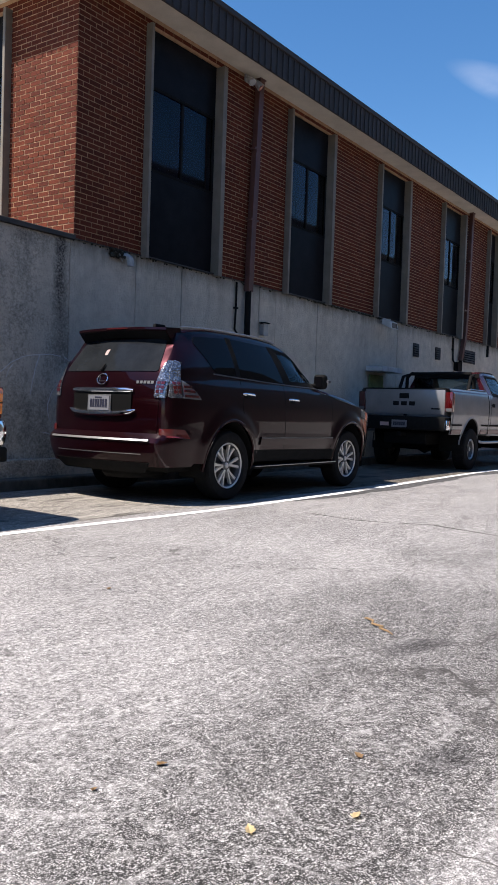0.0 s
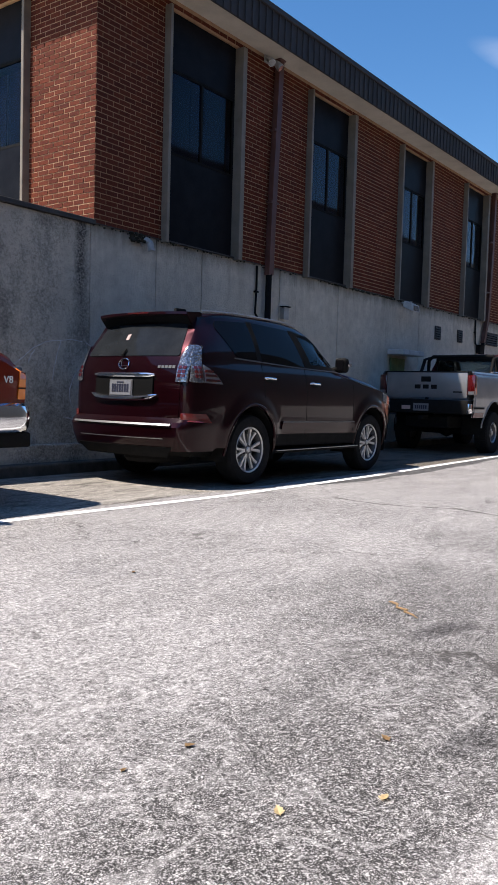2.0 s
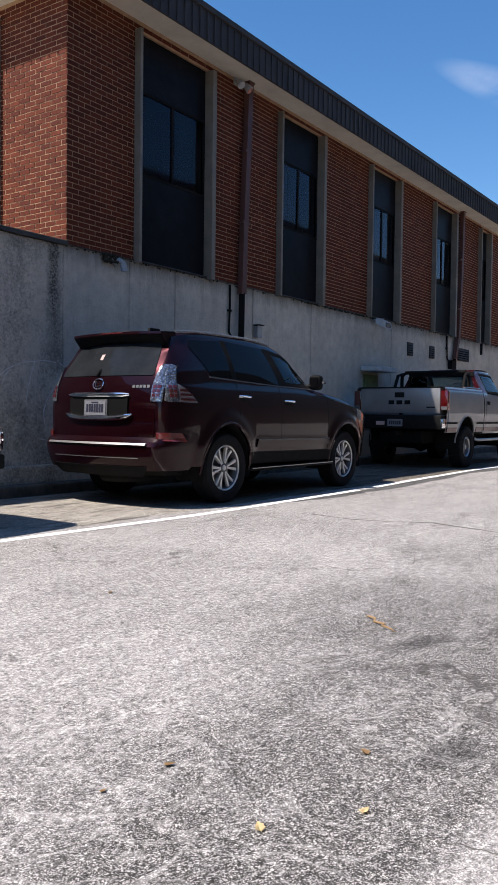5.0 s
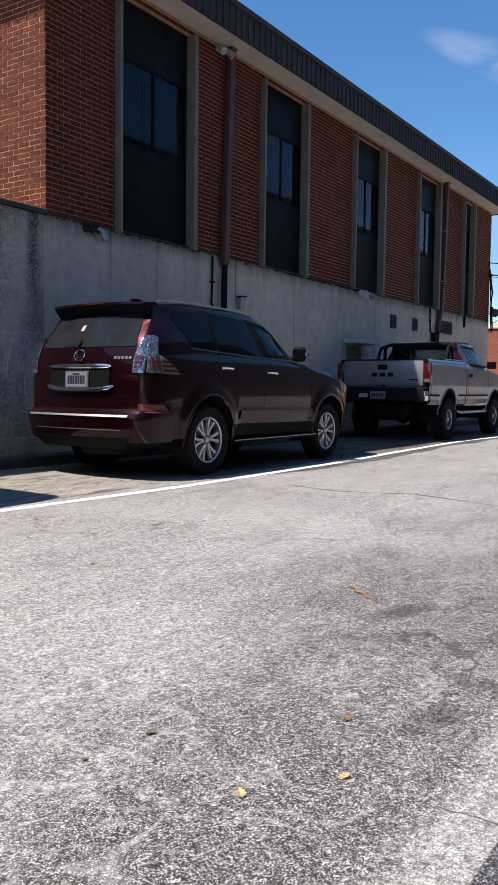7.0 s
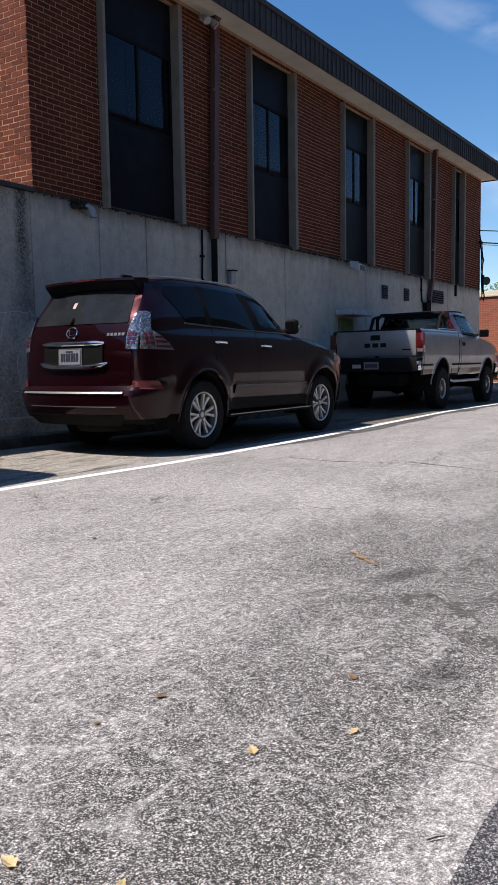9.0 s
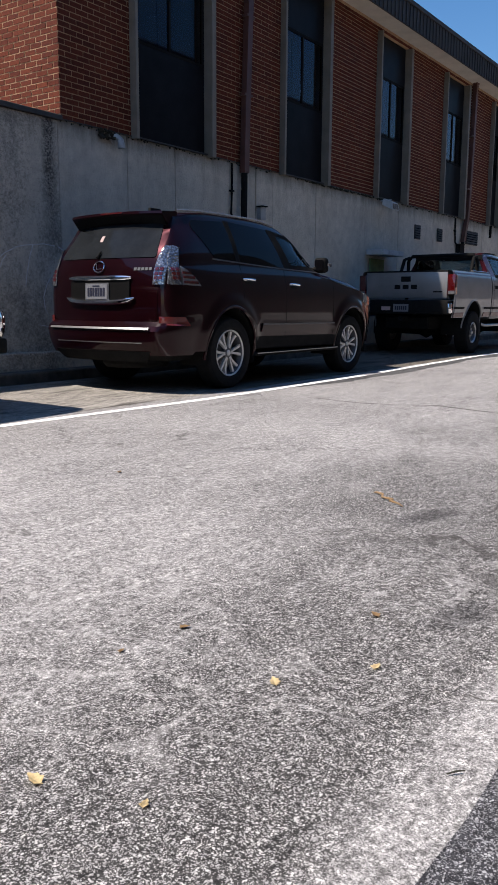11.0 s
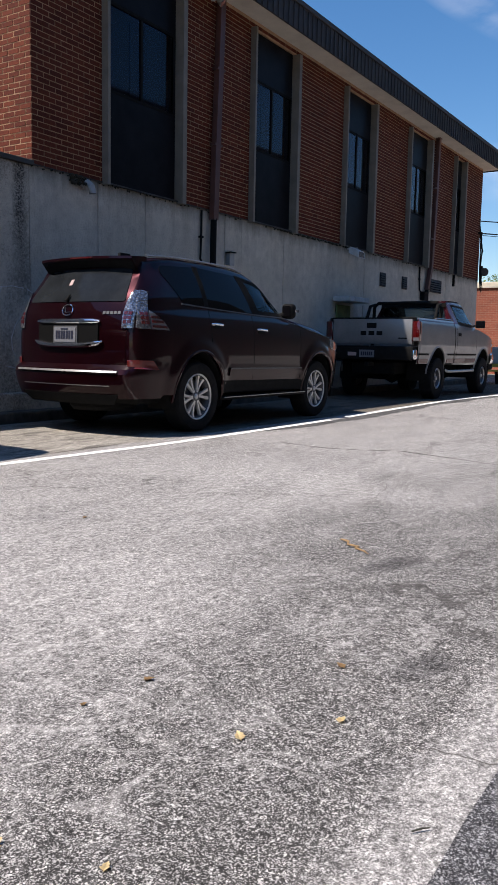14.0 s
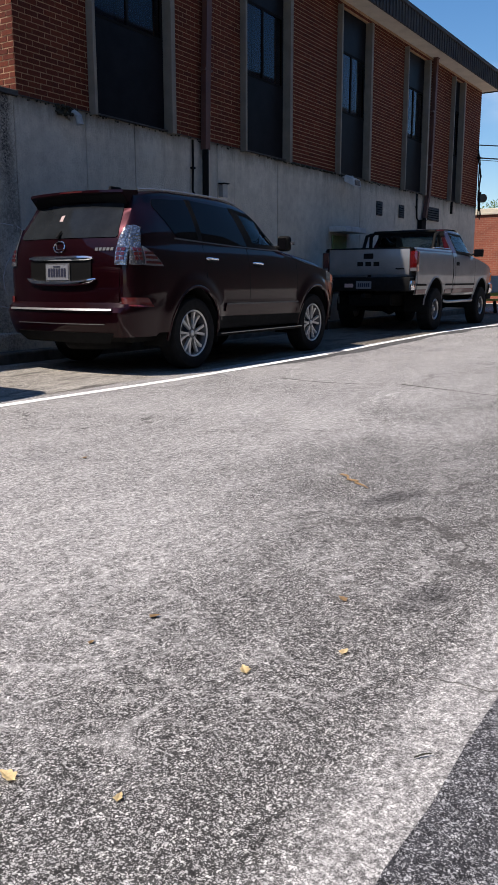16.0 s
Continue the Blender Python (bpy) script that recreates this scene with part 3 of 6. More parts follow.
tagged(part("kerb", bm, M_kerbshade, smooth=False), "low added kerb along the wall, coloured dark for shaded ground", "kerb", kind="structure")
# metal cap on the free-standing stretch, terrace behind it
bm = box(-16.0, -0.002, -0.045, 0.36, SILL - 0.018, SILL + 0.045, 0.006)
tagged(part("trim_cap", bm, M_cap, smooth=False), "dark metal cap on the concrete wall", "trim", kind="structure")
bm = box(-16.0, -0.01, 0.37, 9.0, -0.1, SILL - 0.35)
tagged(part("terrace", bm, M_concrete, smooth=False), "raised concrete terrace behind the wall", "terrace", kind="structure")
bm = box(0.02, END - 0.02, -0.02, 0.0, SILL - 0.0, SILL + 0.012)
tagged(part("trim_ledge", bm, M_cap, smooth=False), "thin dark flashing under the brick", "trim", kind="structure")

# roof: soffit, fascia with standing seams, coping
roof = tagged(new("roof"), "flat roof with a dark standing-seam metal fascia", "roof", kind="structure")
OV, OL, OR = 0.47, 0.46, 0.32
part("soffit", box(-OL + 0.02, END + OR - 0.02, -OV + 0.02, 9.2, SOFFIT, SOFFIT + 0.10), M_soffit, roof, "pale tan painted soffit", smooth=False)
part("deck", box(-OL + 0.06, END + OR - 0.06, -OV + 0.06, 9.2, SOFFIT + 0.102, FTOP - 0.05), M_fascia, roof, smooth=False)
seam = 0.172
n = int((END + OR + OL) / seam)
sheet = mesh_of(add_box(box(0.004, seam - 0.004, 0, 0.03, SOFFIT - 0.03, FTOP - 0.09), seam - 0.022, seam, -0.022, 0.0, SOFFIT - 0.03, FTOP - 0.09), "fascia_sheet", M_fascia, smooth=False)
for k in range(n):
    o = new("fascia_sheet", sheet)
    o.parent = roof
    o.location = (-OL + k * seam, -OV, 0)
sheet2 = mesh_of(add_box(box(0, 0.03, 0.004, seam - 0.004, SOFFIT - 0.03, FTOP - 0.09), -0.022, 0.0, seam - 0.022, seam, SOFFIT - 0.03, FTOP - 0.09), "fascia_sheet", M_fascia, smooth=False)
for k in range(54):
    o = new("fascia_sheet", sheet2)
    o.parent = roof
    o.location = (-OL - 0.002, -OV + 0.03 + k * seam, 0)
part("end_fascia", box(END + OR - 0.02, END + OR + 0.012, -OV - 0.004, 9.2, SOFFIT - 0.03, FTOP - 0.09, 0.004), M_fascia, roof, smooth=False)
bm = box(-OL - 0.035, END + OR + 0.03, -OV - 0.04, -OV + 0.16, FTOP - 0.088, FTOP, 0.008)
add_box(bm, -OL - 0.035, -OL + 0.16, -OV + 0.162, 9.2, FTOP - 0.088, FTOP, 0.008)
add_box(bm, END + OR - 0.16, END + OR + 0.03, -OV + 0.162, 9.2, FTOP - 0.088, FTOP, 0.008)
part("coping", bm, M_fascia, roof, smooth=False)


# unseen wall, added to cut the low sky light and darken reflections
bm = box(-70, 150, -20.5, -20, -0.1, 13.5)
tagged(part("wall_skyblock", bm, M_cap, smooth=False), "unseen dark wall added across the lot to block low sky", "wall", kind="structure")


def window(name, a, b, side=False):
    """A tall strip window: projecting steel fins, black panels above and below a pair of panes. Built along u, depth v."""
    w = tagged(new(name), "tall narrow window with tan steel fins and black panels", "window", kind="structure")

    def bx(u0, u1, v0, v1, z0, z1, bev=0.0):
        return box(v0, v1, u0, u1, z0, z1, bev) if side else box(u0, u1, v0, v1, z0, z1, bev)
    for u0, u1 in ((a - 0.01, a + 0.045), (b - 0.10, b)):
        part("fin", bx(u0, u1, -0.115, 0.20, SILL - 0.03, HEAD - 0.002, 0.006), M_fin, w, "tan painted steel fin", smooth=False)
    u0, u1, um = a + 0.047, b - 0.102, (a + b) / 2
    z1, z2 = 4.40, 5.60
    part("lower_panel", bx(u0, u1, 0.045, 0.09, SILL - 0.0, z1 - 0.002), M_panel, w, "black lower panel", smooth=False)
    part("upper_panel", bx(u0, u1, 0.045, 0.09, z2 + 0.002, HEAD - 0.002), M_panel, w, "black upper panel", smooth=False)
    part("sill", bx(u0, u1, -0.03, 0.043, SILL, SILL + 0.02), M_cap, w, smooth=False)
    fr = bmesh.new()
    for p0, p1, q0, q1 in ((u0, u1, z1, z1 + 0.04), (u0, u1, z2 - 0.04, z2), (u0, u0 + 0.04, z1 + 0.041, z2 - 0.041), (u1 - 0.04, u1, z1 + 0.041, z2 - 0.041), (um - 0.02, um + 0.02, z1 + 0.041, z2 - 0.041)):
        if side:
            add_box(fr, 0.043, 0.09, p0, p1, q0, q1)
        else:
            add_box(fr, p0, p1, 0.043, 0.09, q0, q1)
    part("window_frame", fr, M_black, w, smooth=False)
    for p0, p1 in ((u0 + 0.041, um - 0.021), (um + 0.021, u1 - 0.041)):
        g = part("pane", bx(p0, p1, 0.060, 0.066, z1 + 0.041, z2 - 0.041), M_glass, w, smooth=False)
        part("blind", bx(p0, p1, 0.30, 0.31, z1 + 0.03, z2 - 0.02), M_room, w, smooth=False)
    return w


for k, (a, b) in enumerate(WINDOWS):
    window(f"window_{k + 1}", a, b)
window("window_6", SIDE_WIN[0], SIDE_WIN[1], True)

# ---------------------------------------------------------------- vehicle materials
M_maroon = paint_material("maroon_car_paint", (0.0145, 0.0020, 0.0038), metal=0.5, rough=0.30)
M_silver = paint_material("silver_grey_car_paint", (0.245, 0.245, 0.25), rough=0.4, metal=0.3)
M_red2 = paint_material("dull_red_car_paint", (0.060, 0.009, 0.017), rough=0.4)
M_orange = paint_material("burnt_red_car_paint", (0.135, 0.015, 0.006), rough=0.35, metal=0.0)
M_chrome = basic("chrome", (0.82, 0.83, 0.85), 0.10, 1.0)
M_tire = plain_noise("tyre_rubber", (0.013, 0.013, 0.0135), 0.9, 0.25, 20.0, 150.0, bump_s=0.3, spec=0.12)
M_alloy = plain_noise("machined_alloy", (0.60, 0.59, 0.57), 0.45, 0.1, 30.0, 200.0, metal=0.55, bump_s=0.0)
M_alloydark = plain_noise("grey_painted_alloy", (0.10, 0.10, 0.105), 0.5, 0.1, 30.0, 200.0, metal=0.4, bump_s=0.0)
M_steel = plain_noise("brushed_steel", (0.40, 0.40, 0.40), 0.38, 0.2, 30.0, 200.0, metal=0.9, bump_s=0.0)
M_tint = basic("privacy_glass", (0.004, 0.004, 0.005), 0.04, 0.0, 0.13)
M_dusty = plain_noise("dusty_tinted_glass", (0.014, 0.016, 0.018), 0.10, 0.3, 4.0, 60.0, bump_s=0.0, spec=0.12)
M_clear = glass_material("car_glass", (0.60, 0.70, 0.68), ior=1.22)
# black with the shadow inside the plate recess put into the colour
M_recess_shade = basic("black_recess_shade", (0.006, 0.006, 0.006), 0.6, 0.0, 0.08)
M_redlens = basic("red_lens", (0.075, 0.004, 0.004), 0.12, 0.0, 0.6, 1.0)
M_amber = basic("amber_lens", (0.85, 0.22, 0.015), 0.15, 0.0, 0.6, 1.0)
M_lens = basic("clear_lamp_lens", (0.14, 0.14, 0.15), 0.03, 0.2, 0.6, 1.0)
# pale plate face, its colour dimmed for the recess's shade
M_plate = plain_noise("plate_face", (0.17, 0.175, 0.19), 0.45, 0.1, 30.0, 200.0, bump_s=0.0)
M_reflex = basic("orange_red_reflector", (0.10, 0.012, 0.010), 0.2, 0.0, 0.5, 1.0)


def crystal_material():
    """Faceted clear lens over a silvered bowl."""
    m = basic("crystal_lamp_lens", (0.60, 0.63, 0.68), 0.12, 0.75, 0.6, 1.0)
    nt = m.node_tree
    (px, py, pz), pos = position(nt)
    v = node(nt, "ShaderNodeTexVoronoi", Scale=46.0)
    nt.links.new(pos, v.inputs["Vector"])
    set_color(nt, ramp(nt, v.outputs["Distance"], [(0.1, (0.44, 0.46, 0.50)), (0.7, (0.12, 0.125, 0.14))]))
    bump(nt, v.outputs["Distance"], 0.28, 0.010)
    return m


M_crystal = crystal_material()
M_ink = basic("dark_blue_ink", (0.010, 0.012, 0.030), 0.6)
M_sticker = basic("pale_sticker", (0.45, 0.32, 0.30), 0.6)
M_lettering = basic("pale_lettering", (0.75, 0.75, 0.74), 0.5)
M_cloth = plain_noise("tan_leather", (0.30, 0.25, 0.19), 0.7, 0.2, 12.0, 150.0)


def wheel(parent, x, y, z, radius, width, rim_r, side, style):
    """A wheel on an axle along y; side is -1 where its face looks to -y. Built at the hub."""
    w = new("wheel")
    w.parent = parent
    w.matrix_local = pose(x, y, z, 0, 0, 0 if side < 0 else 180)
    h = width / 2
    prof = [(-h * 0.78, rim_r), (-h * 0.98, rim_r + 0.03), (-h, radius * 0.82), (-h * 0.93, radius * 0.94), (-h * 0.78, radius * 0.985), (-h * 0.5, radius), (h * 0.5, radius), (h * 0.78, radius * 0.985), (h * 0.93, radius * 0.94), (h, radius * 0.82), (h * 0.98, rim_r + 0.03), (h * 0.78, rim_r)]
    bm = lathe(prof, 48)
    for k in range(48):
        t = 2 * math.pi * k / 48
        for s in (-1, 1) if style != "spokes" else ():
            m = Matrix.Rotation(-t, 4, "Y")
            b2 = bmesh.ops.create_cube(bm, size=1)["verts"]
            for v in b2:
                v.co = m @ Vector((radius + 0.001 + v.co.x * 0.014, s * h * 0.48 + v.co.y * h * 0.72, v.co.z * 0.026))
    tyre = part("tyre", bm, M_tire, w)
    bm = lathe([(-h * 0.80, rim_r + 0.006), (-h * 0.84, rim_r - 0.004), (-h * 0.72, rim_r - 0.016), (-h * 0.2, rim_r - 0.03), (h * 0.75, rim_r - 0.02)], 48)
    rim = part("rim", bm, M_alloydark if style == "spokes" else M_steel, w)
    if style == "spokes":
        part("rim_lip", lathe([(-h * 0.81, rim_r + 0.008), (-h * 0.87, rim_r), (-h * 0.80, rim_r - 0.012), (-h * 0.72, rim_r - 0.013)], 48), M_alloy, rim)
    face = -h * 0.62
    part("brake_disc", lathe([(face + 0.075, 0.02), (face + 0.075, rim_r * 0.74), (face + 0.095, rim_r * 0.74), (face + 0.095, 0.02)], 32), M_alloydark, w)
    if style == "spokes":
        for k in range(6):
            for off in (-0.15, 0.15):
                bm = bmesh.new()
                a0 = 2 * math.pi * k / 6 + 0.1
                prev = None
                for i in range(6):
                    t = i / 5
                    r = 0.055 + (rim_r - 0.058) * t
                    a = a0 + off * (0.75 + 0.75 * t)
                    wd = 0.009 + 0.008 * t
                    dpt = face + 0.012 * math.sin(t * 2.6) - 0.012 * t
                    c, s = math.cos(a), math.sin(a)
                    ring = [bm.verts.new((r * c - q * s, dpt + d, r * s + q * c)) for q, d in ((-wd, 0.0), (wd, 0.0), (wd * 1.2, 0.028), (-wd * 1.2, 0.028))]
                    if prev:
                        for j in range(4):
                            bm.faces.new((prev[j], prev[(j + 1) % 4], ring[(j + 1) % 4], ring[j]))
                    else:
                        bm.faces.new(ring)
                    prev = ring
                bm.faces.new(prev)
                part("spoke", bm, M_alloy, rim, smooth=False)
        part("hub_cap", lathe([(face - 0.016, 0.001), (face - 0.014, 0.024), (face - 0.004, 0.032), (face + 0.03, 0.034)], 24), M_alloy, rim)
        part("hub", lathe([(face + 0.0, 0.03), (face + 0.004, 0.066), (face + 0.03, 0.07)], 24), M_alloydark, rim)
    else:
        # deep-dish steel wheel with stepped rings
        part("dish", lathe([(-h * 0.70, rim_r - 0.018), (-h * 0.30, rim_r - 0.045), (-h * 0.26, rim_r - 0.075), (-h * 0.40, rim_r * 0.55), (-h * 0.44, rim_r * 0.40), (-h * 0.40, 0.055)], 40), M_alloydark, rim)
        part("trim_ring", lathe([(-h * 0.80, rim_r - 0.002), (-h * 0.86, rim_r - 0.016), (-h * 0.72, rim_r - 0.034)], 40), M_steel, rim)
        part("hub_cap", lathe([(-h * 0.75, 0.001), (-h * 0.74, 0.036), (-h * 0.68, 0.045), (-h * 0.38, 0.05)], 24), M_steel, rim)
        for k in range(6):
            a = 2 * math.pi * k / 6
            part("lug_nut", tube([(0.075 * math.cos(a), -h * 0.42, 0.075 * math.sin(a)), (0.075 * math.cos(a), -h * 0.52, 0.075 * math.sin(a))], 0.011, 6), M_chrome, rim)
    return w


def loft(stations, section, close_rear=None, close_front=None, keep=None):
    """Joins mirrored half-sections along x. section(X) gives (x, y, z) from the lower edge up to the middle of the top."""
    bm = bmesh.new()
    rows_s = []
    for X in stations:
        half = section(X)
        left = [bm.verts.new(p) for p in half]
        right = [bm.verts.new((p[0], -p[1], p[2])) for p in half[:-1]] + [left[-1]]
        rows_s.append((left, right))
    for (l0, r0), (l1, r1) in zip(rows_s, rows_s[1:]):
        for a, b in ((l0, l1), (r0, r1)):
            for k in range(len(a) - 1):
                q = []
                for v in (a[k], a[k + 1], b[k + 1], b[k]):
                    if v not in q:
                        q.append(v)
                c = sum((v.co for v in q), Vector()) / len(q)
                if keep is None or keep(c):
                    bm.faces.new(q)
    for bulge, (l, r) in ((close_rear, rows_s[0]), (close_front, rows_s[-1])):
        if bulge is None:
            continue
        n = 10
        prev = None
        for k in range(len(l)):
            row = [l[k]]
            if k < len(l) - 1:
                for j in range(1, n):
                    u = j / n
                    p = l[k].co.lerp(r[k].co, u)
                    p.x += bulge * (1 - (2 * u - 1) ** 2)
                    row.append(bm.verts.new(p))
                row.append(r[k])
            else:
                row = [l[k]] * (n + 1)
            if prev:
                for j in range(n):
                    q = []
                    for v in (prev[j], prev[j + 1], row[j + 1], row[j]):
                        if v not in q:
                            q.append(v)
                    if len(q) > 2:
                        bm.faces.new(q)
            prev = row
    return bm


def inside(pt, poly):
    x, y = pt
    hit = False
    for (x0, y0), (x1, y1) in zip(poly, poly[1:] + poly[:1]):
        if (y0 > y) != (y1 > y) and x < (x1 - x0) * (y - y0) / (y1 - y0) + x0:
            hit = not hit
    return hit


def ring_patch(outline, inset, fmap, lift):
    """A flat band just inside an outline, on the surface fmap."""
    cu, cv = sum(p[0] for p in outline) / len(outline), sum(p[1] for p in outline) / len(outline)
    bm = bmesh.new()
    n = len(outline)
    outer, inner = [], []
    for i, p in enumerate(outline):
        a, b = Vector((*outline[i - 1], 0)), Vector((*outline[(i + 1) % n], 0))
        t = (b - a).normalized()
        nrm = Vector((-t.y, t.x, 0))
        if nrm.dot(Vector((cu - p[0], cv - p[1], 0))) < 0:
            nrm = -nrm
        outer.append(bm.verts.new(fmap(p[0], p[1], lift)))
        inner.append(bm.verts.new(fmap(p[0] + nrm.x * inset, p[1] + nrm.y * inset, lift)))
    for i in range(n):
        j = (i + 1) % n
        bm.faces.new((outer[i], outer[j], inner[j], inner[i]))
    return bm


def densify(pts, step=0.08):
    out = []
    for a, b in zip(pts, pts[1:] + pts[:1]):
        n = max(1, int(math.hypot(b[0] - a[0], b[1] - a[1]) / step))
        out += [(a[0] + (b[0] - a[0]) * k / n, a[1] + (b[1] - a[1]) * k / n) for k in range(n)]
    return out


def bars(u0, u1, v0, v1, n, fmap, parent, mat, name="character_bar", label=""):
    """Plain upright bars in place of lettering."""
    w = (u1 - u0) / n
    for k in range(n):
        a, b = u0 + w * (k + 0.14), u0 + w * (k + 0.86)
        part(name, patch([(a, v0), (b, v0), (b, v1), (a, v1)], fmap, 1, 1, 0.003, 0.002), mat, parent, label, smooth=False)


def lettering(text, size, depth, mat, parent, m):
    """Raised letters in the built-in font, as a mesh."""
    cu = bpy.data.curves.new("badge", "FONT")
    cu.body, cu.size, cu.extrude, cu.align_x = text, size, depth / 2, "CENTER"
    ob = bpy.data.objects.new("badge", cu)
    me = bpy.data.meshes.new_from_object(ob)
    bpy.data.objects.remove(ob)
    me.materials.append(mat)
    o = new("badge", me)
    o.parent = parent
    o.matrix_local = m
    return o


# ---------------------------------------------------------------- maroon four-wheel-drive car
def build_suv(place):
    car = thing("suv", "dark maroon luxury four-wheel-drive car parked along the concrete wall", "car", m=place)
    R, WB, ARCH = 0.392, 2.79, 0.455
    R0 = -1.08
    ztop = curve([(-1.08, 1.86), (-0.6, 1.885), (0.0, 1.905), (0.7, 1.90), (1.15, 1.87), (1.5, 1.775), (1.85, 1.58), (2.2, 1.375), (2.32, 1.315), (2.7, 1.27), (3.1, 1.20), (3.4, 1.10), (3.6, 0.98), (3.72, 0.84)])
    wtop = curve([(-1.08, 0.68), (-0.6, 0.71), (0.4, 0.725), (1.2, 0.71), (1.8, 0.70), (2.2, 0.72), (2.4, 0.80), (3.1, 0.80), (3.5, 0.72), (3.72, 0.60)])
    zbelt = curve([(-1.08, 1.40), (-0.4, 1.39), (0.8, 1.33), (1.85, 1.285), (2.2, 1.255), (2.5, 1.20), (3.1, 1.10), (3.5, 0.98), (3.72, 0.78)])
    plan = curve([(-1.08, 0.815), (-1.065, 0.858), (-1.04, 0.893), (-1.0, 0.924), (-0.93, 0.953), (-0.82, 0.977), (-0.6, 0.994), (-0.2, 1.0), (3.0, 1.0), (3.3, 0.965), (3.55, 0.88), (3.72, 0.74)])
    prof = curve([(0.28, 0.865), (0.40, 0.892), (0.56, 0.920), (0.66, 0.935), (0.74, 0.9405), (0.86, 0.9425), (0.98, 0.9440), (1.05, 0.9425), (1.13, 0.933), (1.25, 0.911), (1.40, 0.872)])
    rear = curve([(0.30, -1.00), (0.42, -1.07), (0.55, -1.115), (0.665, -1.125), (0.70, -1.10), (0.725, -1.025), (0.95, -1.025), (1.20, -1.015), (1.38, -0.965), (1.70, -0.75), (1.90, -0.66)])

    def lower(X):
        z = 0.43 if X < 0.1 or X > 2.9 else 0.52
        z = 0.40 if X < -0.6 or X > 3.3 else z
        for c in (0.0, WB):
            d = abs(X - c)
            if d < ARCH:
                z = max(z, R + math.sqrt(ARCH ** 2 - d * d) * 1.12)
        return z

    def shift(z, X):
        return (rear(z) - R0) * max(0.0, 1 - (X - R0) / 0.85)

    def flare(X, z):
        """Swelling of the side round the wheel arches."""
        d = min(math.hypot(X - c, (z - R) / 1.12) for c in (0.0, WB)) - ARCH
        t = max(0.0, min(1.0, 1 - (d - 0.03) / 0.13))
        return 0.026 * t * t * (3 - 2 * t)

    def half(X, z):
        zt, wt, zb = ztop(X), wtop(X), zbelt(X)
        if z <= zb:
            return prof(z) * plan(X) + flare(X, z)
        r = min(0.10, (zt - zb) * 0.6)
        w0 = prof(zb) * plan(X)
        z1 = zt - r
        if z <= z1:
            t = (z - zb) / (z1 - zb)
            return w0 + (wt - w0) * t + 0.02 * math.sin(math.pi * t)
        q = min(1.0, (z - z1) / r)
        return wt - r * (1 - math.sqrt(max(0.0, 1 - q * q)))

    def section(X):
        zt, wt, zb, z0 = ztop(X), wtop(X), zbelt(X), lower(X)
        z0 = min(z0, zb - 0.05)
        zs = [z0 + (zb - z0) * k / 20 for k in range(21)]
        r = min(0.10, (zt - zb) * 0.6)
        zs += [zb + (zt - r - zb) * k / 6 for k in range(1, 7)]
        out = [(X + shift(z, X), half(X, z), z) for z in zs]
        for k in range(1, 5):
            a = math.pi / 2 * k / 4
            z = zt - r + r * math.sin(a)
            out.append((X + shift(z, X), wt - r * (1 - math.cos(a)), z))
        we = wt - r
        for k in range(1, 5):
            y = we * (1 - k / 4)
            z = zt + 0.022 * (1 - (y / max(we, 0.01)) ** 2)
            out.append((X + shift(min(z, 1.9), X), y, z))
        return out

    def side(sgn):
        def f(x, z, off):
            X = x
            for _ in range(4):
                X = x - shift(z, X)
            return Vector((x, sgn * (half(X, z) + off), z))
        return f

    turn_in = curve([(0.0, 0.0), (0.79, 0.0), (0.858, 0.015), (0.893, 0.04), (0.924, 0.08), (0.953, 0.15)])

    def back(y, z, off):
        w = half(R0, z)
        round_off = turn_in(min(0.95, abs(y) / prof(min(z, 1.4)))) if z < 1.53 else 0.0
        return Vector((rear(z) - 0.085 * (1 - min(1.0, (y / w) ** 2)) + round_off - off, y, z))

    front_win = rounded([(1.24, 1.355), (2.17, 1.345), (1.75, 1.62), (1.42, 1.755), (1.06, 1.795)], 0.03)
    rear_win = rounded([(0.22, 1.385), (1.13, 1.36), (0.96, 1.80), (0.18, 1.83)], 0.03)
    quarter = rounded([(-0.24, 1.415), (0.14, 1.395), (0.10, 1.825), (-0.46, 1.80), (-0.50, 1.72)], 0.04)
    hole = [(1.27, 1.375), (2.08, 1.365), (1.72, 1.60), (1.40, 1.73), (1.09, 1.77)]
    stations = sorted(set([R0, -1.072, -1.06, -1.045, -1.03, -1.015] + [round(-1.0 + 0.05 * k, 3) for k in range(95)] + [3.72] + [c + s * ARCH for c in (0, WB) for s in (-1, -0.995, -0.97, 0.97, 0.995, 1)]))

    def keep(c):
        return not (abs(c.y) > 0.5 and 1.3 < c.z and inside((c.x, c.z), hole))
    body = part("body", loft([s for s in stations if s <= 3.72], section, -0.085, 0.10, keep), M_maroon, car, angle=28)
    # roof rails, windscreen
    for s in (-1, 1):
        pts = [(-0.62 + 0.15 * k, s * (wtop(-0.62 + 0.15 * k) - 0.045), ztop(-0.62 + 0.15 * k) + (0.006 if 0 < k < 12 else 0.0)) for k in range(13)]
        part("roof_rail", tube(pts, 0.013, 8), M_steel, car, "satin metal roof rail")
    # rear spoiler
    bm = bmesh.new()
    prev = None
    for k in range(13):
        y = -0.655 + 1.31 * k / 12
        e = 1 - 0.07 * abs(y / 0.69) ** 4
        dz = 0.014 * (y / 0.69) ** 2
        sec = [(-0.60, 1.892 - dz), (-0.885 * e, 1.876 - dz), (-0.89 * e, 1.850 - dz), (-0.735, 1.735 - dz), (-0.60, 1.745)]
